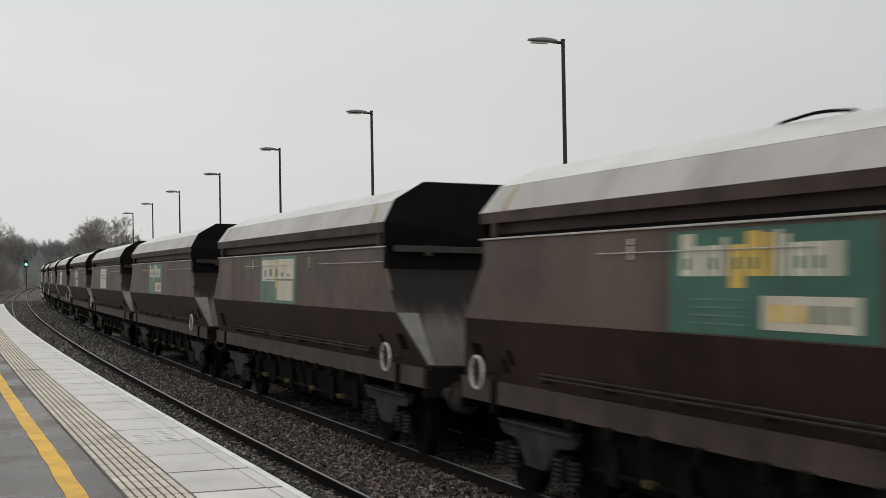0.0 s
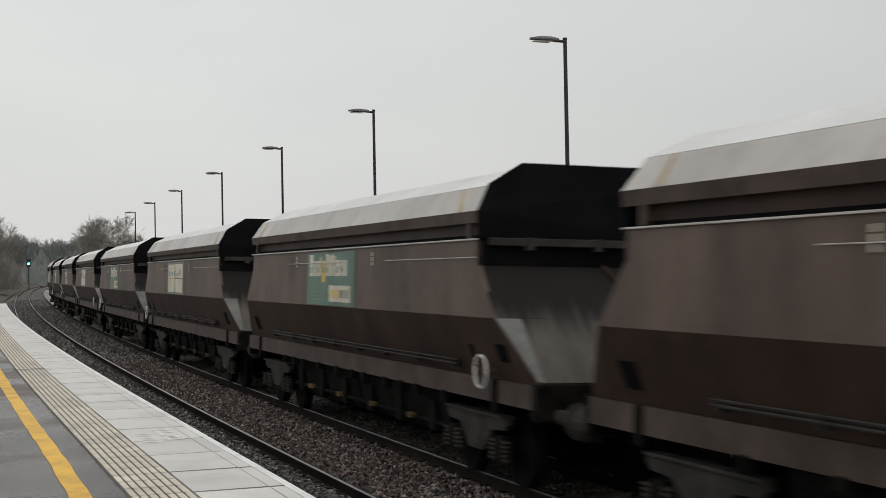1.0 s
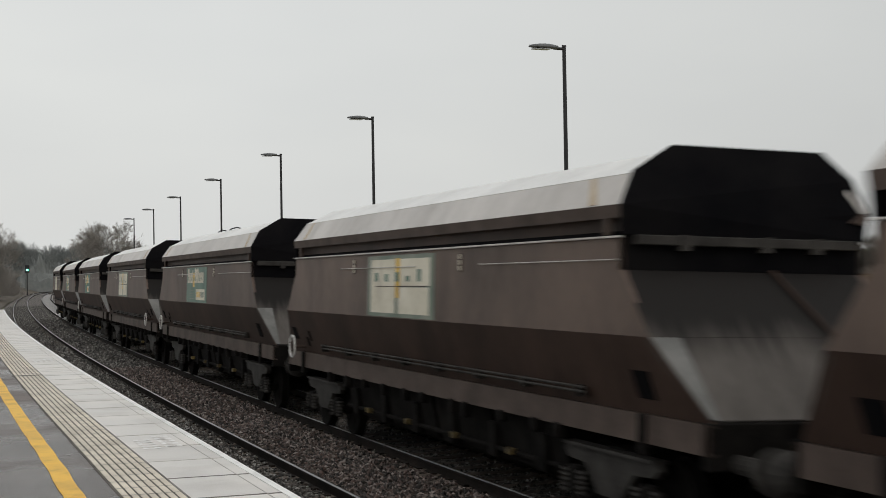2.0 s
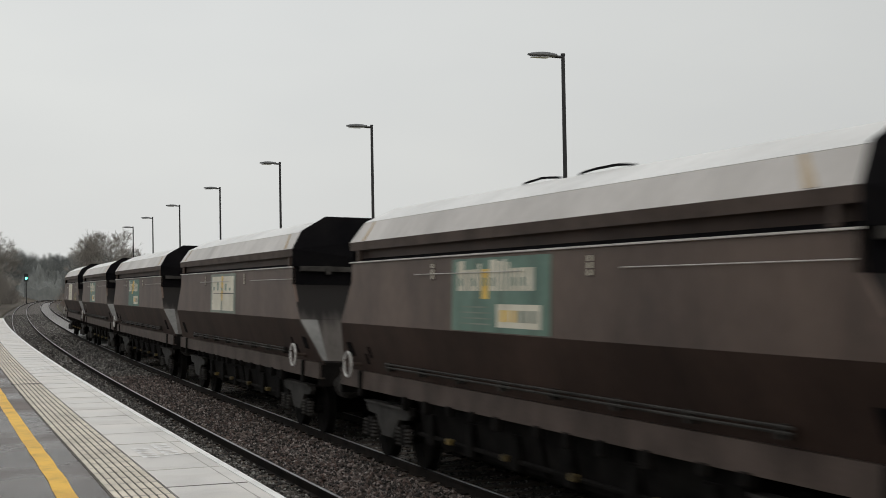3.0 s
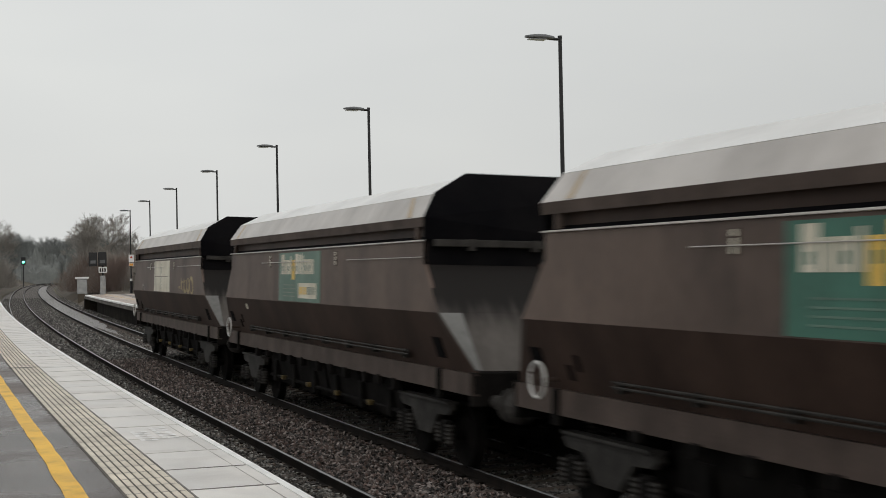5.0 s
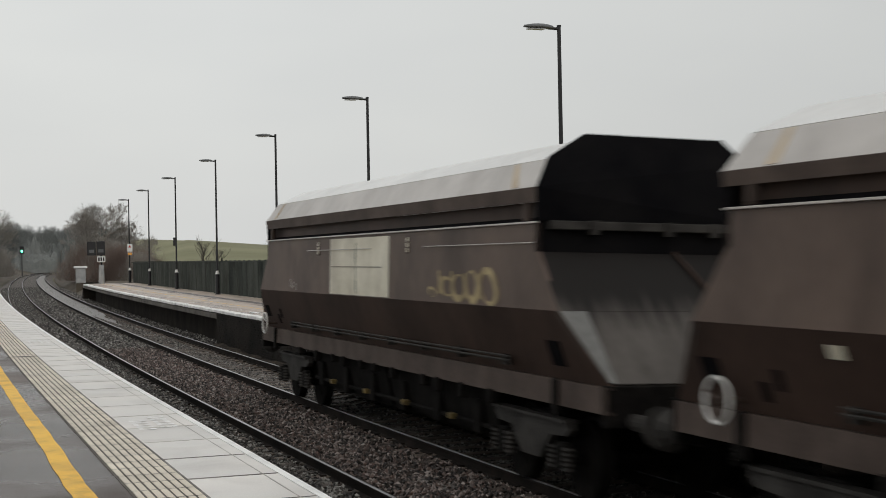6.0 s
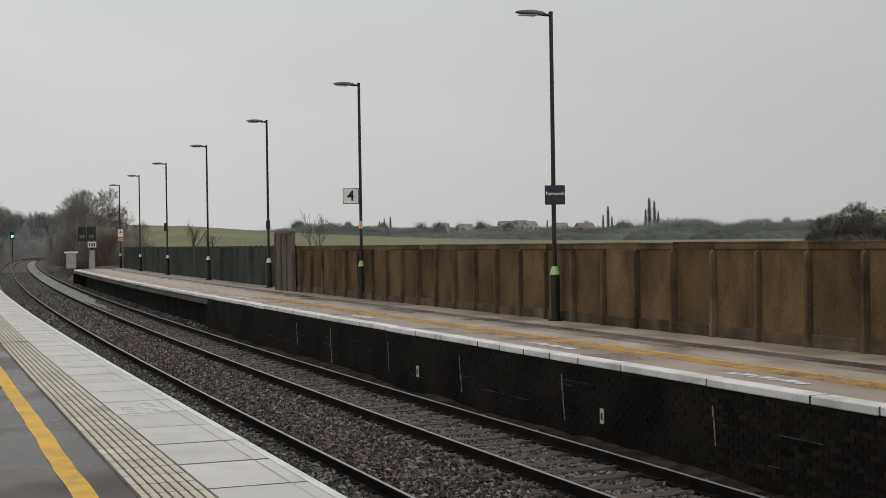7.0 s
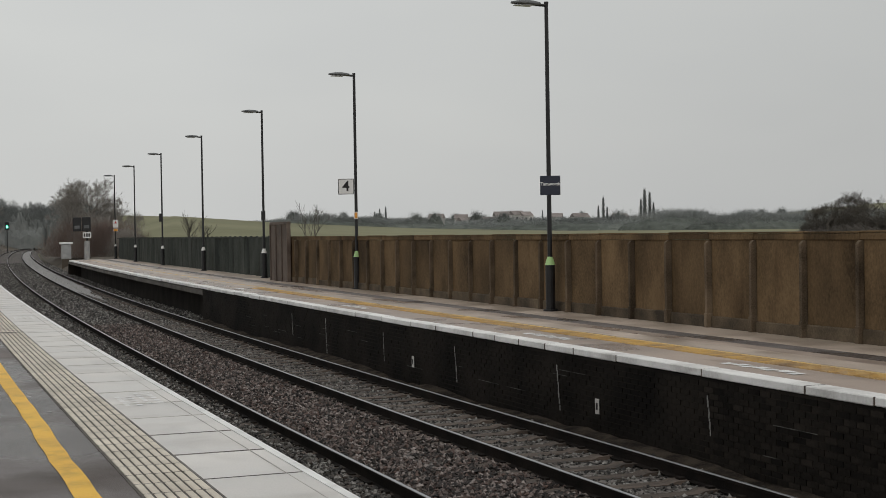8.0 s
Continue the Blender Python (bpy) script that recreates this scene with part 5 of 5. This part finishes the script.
def build_trackside():
    # relay cabinet beyond the platform end
    cab = thing("relay_cabinet", "pale grey trackside cabinet with a white overhanging lid", "cabinet")
    bm = bmesh.new()
    box(bm, -0.5, 0.5, -0.35, 0.35, -0.75, 0.78, 0.02)
    part("body", bm, M_CABINET, cab)
    bm = bmesh.new()
    box(bm, -0.45, 0.45, -0.3, 0.3, -1.9, -0.75)
    part("plinth", bm, M_SCRUB, cab)
    bm = bmesh.new()
    box(bm, -0.68, 0.68, -0.45, 0.45, 0.78, 0.98, 0.03)
    part("lid", bm, M_WHITE, cab, "white lid")
    bm = bmesh.new()
    box(bm, -0.42, 0.42, -0.37, -0.34, -0.7, 0.7, 0.01)
    part("door", bm, M_CABINET, cab)
    cab.matrix_basis = pose(150 * math.sin(radians(5.81)), 150 * math.cos(radians(5.81)), 0.34, 0, 0, -6)
    # monitors and post at the platform end
    mon = thing("signal_indicator", "black double indicator box on a pale post at the platform end", "signal")
    bm = bmesh.new()
    tube(bm, (0.38, 0, 0), (0.38, 0, 1.5), 0.24, 0.2, n=10)
    part("post", bm, M_CABINET, mon, "pale post")
    for x, z in ((-0.36, 2.82), (0.36, 2.84)):
        bm = bmesh.new()
        box(bm, x - 0.33, x + 0.33, -0.25, 0.25, z - 0.56, z + 0.54, 0.03)
        h = part("indicator_box", bm, M_BLACK, mon)
        bm = bmesh.new()
        box(bm, x - 0.2, x + 0.2, -0.262, -0.252, z - 0.35, z - 0.1)
        part("indicator_face", bm, M_LANTERN, h)
    bm = bmesh.new()
    box(bm, 0.06, 0.7, -0.2, 0.2, 1.72, 2.18, 0.02)
    part("number_plate_board", bm, M_WHITE, mon)
    bm = bmesh.new()
    for k in range(3):
        box(bm, 0.14 + k * 0.18, 0.26 + k * 0.18, -0.206, -0.2, 1.8, 2.1)
    part("dark_bar", bm, M_INK, mon)
    bm = bmesh.new()
    tube(bm, (0.38, 0.3, 1.4), (0.38, 0.3, 3.3), 0.07, n=8)
    part("mast", bm, M_BLACK, mon)
    mon.matrix_basis = pose(115.5 * math.sin(radians(6.42)), 115.5 * math.cos(radians(6.42)), 0, 0, 0, -7)
    pipe = thing("broken_pipe", "bent white plastic pipe lying on the bank", "pipe")
    for pts_ in (((0, 0, 0.0), (0.35, 0.0, 0.25), (0.5, 0.1, 0.9), (0.3, 0.1, 1.5)), ((0.5, -3, -0.1), (1.6, -3, 0.1), (2.3, -3, 0.25))):
        bm = bmesh.new()
        for a, b in zip(pts_, pts_[1:]):
            tube(bm, a, b, 0.09, n=8)
        part("length", bm, M_WHITE, pipe)
    pipe.matrix_basis = pose(*at(3.7, 172)[:2], -0.75, 0, 0, -6)
    # colour light signal far up the line
    sig = thing("colour_light_signal", "black colour light signal showing green beside the line", "signal")
    bm = bmesh.new()
    tube(bm, (0, 0, 0), (0, 0, 6.4), 0.12, n=8)
    part("mast", bm, M_BLACK, sig)
    bm = bmesh.new()
    box(bm, -0.5, 0.5, -0.15, 0.15, 5.2, 7.0, 0.03)
    part("backboard", bm, M_BLACK, sig)
    bm = bmesh.new()
    tube(bm, (0, -0.16, 5.9), (0, -0.24, 5.9), 0.26, n=16)
    part("green_lens", bm, M_GREENLIGHT, sig, "glowing green lens")
    sig.matrix_basis = pose(340 * math.sin(radians(3.61)), 340 * math.cos(radians(3.61)), -1.4, 0, 0, -3)


# ---- trees ----
def tree_mesh(name, seed, height, spread, material, twigs=900, upright=0.6):
    """A bare winter tree: a forking trunk and many fine twigs, as tapered three-sided branches."""
    rng = np.random.default_rng(seed)
    verts, faces = [], []
    def limb(a, b, r0, r1, n=3):
        d = b - a
        d = d / (np.linalg.norm(d) + 1e-9)
        u = np.cross(d, (0.3, 0.9, 0.2))
        u /= np.linalg.norm(u) + 1e-9
        w = np.cross(d, u)
        k = len(verts)
        for c, r in ((a, r0), (b, r1)):
            for i in range(n):
                q = 2 * math.pi * i / n
                verts.append(tuple(c + (u * math.cos(q) + w * math.sin(q)) * r))
        for i in range(n):
            faces.append((k + i, k + (i + 1) % n, k + n + (i + 1) % n, k + n + i))
    queue = [(np.zeros(3), np.array((0.03, 0.02, 1.0)), 1.0, 0.05, 0)]
    while queue and len(faces) < twigs * 4:
        a, d, length, r, depth = queue.pop(0)
        bend = d + rng.normal(0, 0.08, 3)
        b = a + bend / np.linalg.norm(bend) * length
        limb(a, b, r, r * 0.7, 5 if depth < 2 else 3)
        if depth >= 7:
            continue
        for i in range(int(rng.integers(2, 5))):
            side = rng.normal(0, 1, 3)
            side[2] *= 0.4
            nd = d * upright + side / (np.linalg.norm(side) + 1e-9) * (0.4 + spread * 0.35)
            nd[2] += 0.2
            nd /= np.linalg.norm(nd)
            queue.append((a + (b - a) * (rng.uniform(0.45, 1.0) if i else 1.0), nd, length * rng.uniform(0.6, 0.82), max(r * 0.58, 0.0042), depth + 1))
    v = np.array(verts)
    k = height / v[:, 2].max()
    v *= k
    me = bpy.data.meshes.new(name)
    me.from_pydata(v.tolist(), [], faces)
    me.materials.append(material)
    return me


def bush_mesh(name, seed, height, width, count, material, thick=0.012, tip=1.0, core=0.0, heart=None):
    """A thicket of thin upright stems and twigs."""
    rng = np.random.default_rng(seed)
    base = np.stack([rng.normal(0, width * 0.3, count), rng.normal(0, width * 0.3, count), np.zeros(count)], 1)
    hgt = height * rng.uniform(0.45, 1.0, count) * np.exp(-((base[:, 0] / width) ** 2) * 1.5)
    start = base.copy()
    start[:, 2] = hgt * rng.uniform(0, 1.0 - 0.4 * tip, count)
    end = start + tip * np.stack([rng.normal(0, 0.22, count) * hgt, rng.normal(0, 0.22, count) * hgt, hgt * rng.uniform(0.25, 0.5, count)], 1)
    v = np.empty((count, 4, 3))
    v[:, 0], v[:, 1], v[:, 2], v[:, 3] = start + (thick, 0, 0), start - (thick, 0, 0), start + (0, thick, thick), end
    f = np.array([(0, 1, 3), (1, 2, 3), (2, 0, 3)])[None] + 4 * np.arange(count)[:, None, None]
    verts, faces = v.reshape(-1, 3).tolist(), f.reshape(-1, 3).tolist()
    if core:
        # the dense middle: an uneven, lumpy dome
        k, rings, spokes = len(verts), 12, 36
        for i in range(rings + 1):
            for j in range(spokes):
                a, q = 2 * math.pi * j / spokes, i / rings
                lump = 1 + 0.35 * noise.noise((4 * q * math.cos(a) + seed, 4 * q * math.sin(a), 0.3)) + 0.25 * noise.noise((13 * q * math.cos(a) + seed, 13 * q * math.sin(a), 1.3))
                r = 0.85 * width * q * (1 + 0.15 * noise.noise((2 * math.cos(a), 2 * math.sin(a), seed)))
                verts.append((r * math.cos(a), r * math.sin(a), max(0.0, height * core * lump * max(0.0, 1 - q * q) ** 0.5)))
        for i in range(rings):
            for j in range(spokes):
                p, q = k + i * spokes, (j + 1) % spokes
                faces.append((p + j, p + spokes + j, p + spokes + q, p + q))
    me = bpy.data.meshes.new(name)
    me.from_pydata(verts, [], faces)
    me.materials.append(material)
    # the dome gets the heart's own colour, which holds painted shade
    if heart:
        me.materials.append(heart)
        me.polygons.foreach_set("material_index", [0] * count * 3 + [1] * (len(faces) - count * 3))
    return me


def ray_at(px_angle, r):
    a = radians(px_angle)
    return r * math.sin(a), r * math.cos(a)


def build_trees():
    rng = random.Random(3)
    tall = [tree_mesh("tree", s, 10, 0.75, M_TWIG, 2400, 0.75) for s in (1, 2, 3, 4)]
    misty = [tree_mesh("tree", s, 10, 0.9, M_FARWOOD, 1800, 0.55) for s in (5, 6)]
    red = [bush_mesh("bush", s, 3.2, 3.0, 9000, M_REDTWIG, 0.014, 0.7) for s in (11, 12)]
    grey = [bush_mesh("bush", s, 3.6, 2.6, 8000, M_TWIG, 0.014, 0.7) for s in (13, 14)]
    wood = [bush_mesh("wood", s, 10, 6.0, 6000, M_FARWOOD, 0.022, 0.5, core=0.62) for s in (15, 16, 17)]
    def tree(me, az, r, h, name="tree", label="bare grey winter tree beside the line", z=None, cat="tree", group="trees by the line"):
        x, y = ray_at(az, r)
        k = h / max(v.co.z for v in me.vertices)
        ob = tagged(new(name, me), label, cat, group)
        ob.matrix_world = pose(x, y, ground_height(x, y) if z is None else z, 0, 0, rng.uniform(0, 360)) @ Matrix.Diagonal((k, k, k, 1))
        return ob
    # trees and thicket past the platform end
    for az, r, h in ((6.3, 165, 8.9), (6.75, 168, 9.2), (7.1, 176, 8.6), (7.75, 170, 7.2), (8.2, 165, 5.2), (6.0, 185, 7.4)):
        tree(tall[rng.randrange(4)], az, r, h, z=-0.4)
    for az, r, h in ((6.0, 185, 5.2), (6.15, 178, 5.6), (6.3, 172, 5.2), (6.6, 165, 5.6), (6.95, 160, 5.6), (7.3, 158, 5.2), (7.7, 156, 4.5), (8.1, 154, 3.9), (8.5, 154, 3.3), (6.2, 190, 6.0)):
        tree(rng.choice(red + grey[:1]), az, r, h, "bush", "dense red-brown winter thicket", -0.5, "bush")
    for k in range(9):
        az = 6.0 + 0.3 * k
        tree(red[k % 2], az, 160 + 4 * (k % 3) + (12 if k < 2 else 0), rng.uniform(2.4, 3.4), "bush", "dense red-brown winter thicket", -0.5, "bush")
    # wood closing the view up the line
    for k in range(34):
        az = 1.6 + 5.2 * (k + rng.random()) / 34
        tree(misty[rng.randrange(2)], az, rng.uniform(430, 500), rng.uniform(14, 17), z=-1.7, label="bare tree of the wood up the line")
    for k in range(44):
        az = 1.6 + 5.2 * (k + rng.random()) / 44
        tree(rng.choice(wood), az, rng.uniform(420, 470), rng.uniform(11.5, 15), "thicket", "mist-tinted grey undergrowth of the wood up the line", -1.7, "bush")
    for az, r, h in ((2.35, 232, 11.4), (2.0, 225, 12), (2.65, 265, 8.5), (2.9, 310, 5.5)):
        tree(tall[rng.randrange(4)], az, r, h, z=-0.5)
        tree(rng.choice(grey), az + 0.05, r + 5, h * 0.62, "bush", "grey winter thicket beside the line", -0.5, "bush")
    # saplings behind the fence
    for az, r, h, n in ((15.35, 90, 5.6, 2), (10.35, 112, 5.4, 1), (10.9, 112, 4.6, 1)):
        tree(tree_mesh("sapling", 40 + n, 4, 0.3, M_BARK, 70 * n, 1.0), az, r, h, "sapling", "thin bare sapling behind the fence", group="saplings behind the fence")


def build_distance():
    rng = random.Random(9)
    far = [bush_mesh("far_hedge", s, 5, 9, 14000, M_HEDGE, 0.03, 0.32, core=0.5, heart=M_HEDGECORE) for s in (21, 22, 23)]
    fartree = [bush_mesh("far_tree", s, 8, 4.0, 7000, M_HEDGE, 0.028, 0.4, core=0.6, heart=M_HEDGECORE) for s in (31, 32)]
    clump = [tree_mesh("far_tree", s, 10, 0.9, M_CLUMP, 4200, 0.7) for s in (33, 35, 36)]
    under = bush_mesh("far_tree", 34, 8, 6, 12000, M_CLUMP, 0.025, 0.4, core=0.4)
    def put(me, name, label, cat, az, r, h, wide=1.0, group="distant trees"):
        x, y = ray_at(az, r)
        k = h / max(v.co.z for v in me.vertices)
        ob = tagged(new(name, me), label, cat, group)
        ob.matrix_world = pose(x, y, ground_height(x, y) - 0.5, 0, 0, rng.uniform(0, 360)) @ Matrix.Diagonal((k * wide, k * wide, k, 1))
    for k in range(90):
        az = 13.5 + 27 * (k + rng.random()) / 90
        r = rng.uniform(750, 1100)
        put(rng.choice(far), "far_hedge", "mist-tinted grey hedgerow on the far side of the fields", "hedge", az, r, rng.uniform(5, 10), 2.2)
    for k in range(40):
        az = 29.5 + 11 * (k + rng.random()) / 26
        put(rng.choice(far), "far_hedge", "mist-tinted grey hedgerow on the far side of the fields", "hedge", az, rng.uniform(480, 620), rng.uniform(4.5, 10), 1.25)
    for k, (az, h) in enumerate(((35.2, 5.6), (35.6, 7.2), (36.0, 8.6), (36.35, 9.8), (36.75, 10.8), (37.1, 10.4), (37.45, 9.2), (37.8, 7.4), (38.2, 6.4), (38.7, 7.5))):
        put(clump[k % 3], "far_tree", "dark bare tree in a distant clump", "tree", az, 335 + 30 * rng.random(), h, 1.15)
        put(under, "far_tree", "dark bare tree in a distant clump", "tree", az, 345 + 20 * rng.random(), h * 0.62, 1.0)
    for k in range(30):
        az = 14 + 25 * (k + rng.random()) / 30
        put(rng.choice(fartree), "far_tree", "bare tree in a distant hedgerow", "tree", az, rng.uniform(800, 1000), rng.uniform(9, 14))
    # poplars and conifers standing above the rest
    bm = bmesh.new()
    for k in range(60):
        z = 0.6 + 9 * (k / 60)
        w = 1.1 * math.sin(math.pi * min(1, (z + 0.8) / 11)) + 0.1
        a = k * 2.4
        tube(bm, (0.15 * math.cos(a), 0.15 * math.sin(a), z), (w * math.cos(a), w * math.sin(a), z + 1.3), 0.3, 0.03, n=4, caps=False)
    tube(bm, (0, 0, 0), (0, 0, 9.5), 0.2, 0.05, n=5)
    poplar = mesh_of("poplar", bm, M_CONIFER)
    for az, h in ((27.05, 16), (27.25, 22), (27.4, 15), (28.75, 20), (28.9, 27), (29.1, 25), (29.25, 18), (18.2, 14), (18.45, 15), (18.0, 12), (24.8, 13)):
        put(poplar, "poplar", "tall dark slender tree on the skyline", "tree", az, 900 + 40 * rng.random(), h, 0.6)
    for k, (az, w, h) in enumerate(((20.5, 9, 4.5), (21.5, 8, 4.2), (23.2, 11, 6.0), (23.75, 8, 6.5), (24.1, 7, 6.0), (25.3, 9, 5), (22.3, 26, 2.6), (21.9, 18, 2.4), (26.3, 10, 5), (27.9, 9, 4.5), (29.3, 30, 2.4), (28.3, 20, 2.2))):
        x, y = ray_at(az, 880)
        house = thing("far_house", "distant pale house among trees", "house", "distant houses")
        bm = bmesh.new()
        box(bm, -w / 2, w / 2, -4, 4, 0, h)
        part("wall", bm, M_FARWALL, house)
        bm = bmesh.new()
        prism(bm, [(-4.4, h), (4.4, h), (0, h + 2.6)], -w / 2 - 0.3, w / 2 + 0.3, "x")
        part("roof", bm, M_FARROOF, house)
        for i in range(max(2, int(w / 4))):
            bm = bmesh.new()
            xx = -w / 2 + (i + 0.5) * w / max(2, int(w / 4))
            box(bm, xx - 0.7, xx + 0.7, -4.08, -3.98, h * 0.45, h * 0.8)
            part("window", bm, M_FARGLASS, house)
        house.matrix_basis = pose(x, y, ground_height(x, y) + 2.6, 0, 0, -az + rng.uniform(-35, 35))


build_ground()
build_bed()
build_rails()
build_near_platform()
build_far_platform()
build_wall()
build_green_fence()
build_lamps_and_signs()
build_trackside()
WAGONS = build_train()
build_trees()
build_distance()
GREY_STONE = stone_material("grey_ballast_stone", ((0.042, 0.040, 0.038), (0.085, 0.080, 0.074), (0.075, 0.064, 0.056), (0.15, 0.145, 0.135)), (0.33, 0.32, 0.30))
RED_STONE = stone_material("red_brown_ballast_stone", ((0.042, 0.035, 0.033), (0.125, 0.082, 0.068), (0.065, 0.056, 0.052), (0.165, 0.128, 0.115)), (0.33, 0.29, 0.27))
stones("near_ballast", (-4.9, -2.62, 8.0, 48.0), 36000, 0.031, GREY_STONE, lambda o: BED_Z + 0.02 + 0 * o, "loose wet grey ballast stones of the nearer track")
stones("middle_ballast", (-2.62, -0.8, 8.0, 48.0), 34000, 0.033, RED_STONE, lambda o: BED_Z + 0.02 + 0 * o, "loose red-brown and grey ballast stones between the tracks")
stones("far_ballast", (-0.8, 1.2, 8.0, 48.0), 30001, 0.029, GREY_STONE, lambda o: BED_Z + 0.02 + 0 * o, "loose wet grey ballast stones of the farther track")
stones("distant_ballast", (-4.9, 1.9, 48.0, 175.0), 52000, 0.055, GREY_STONE, lambda o: BED_Z + 0.01 + 0 * o, "loose wet grey ballast stones further up the line")
motions()
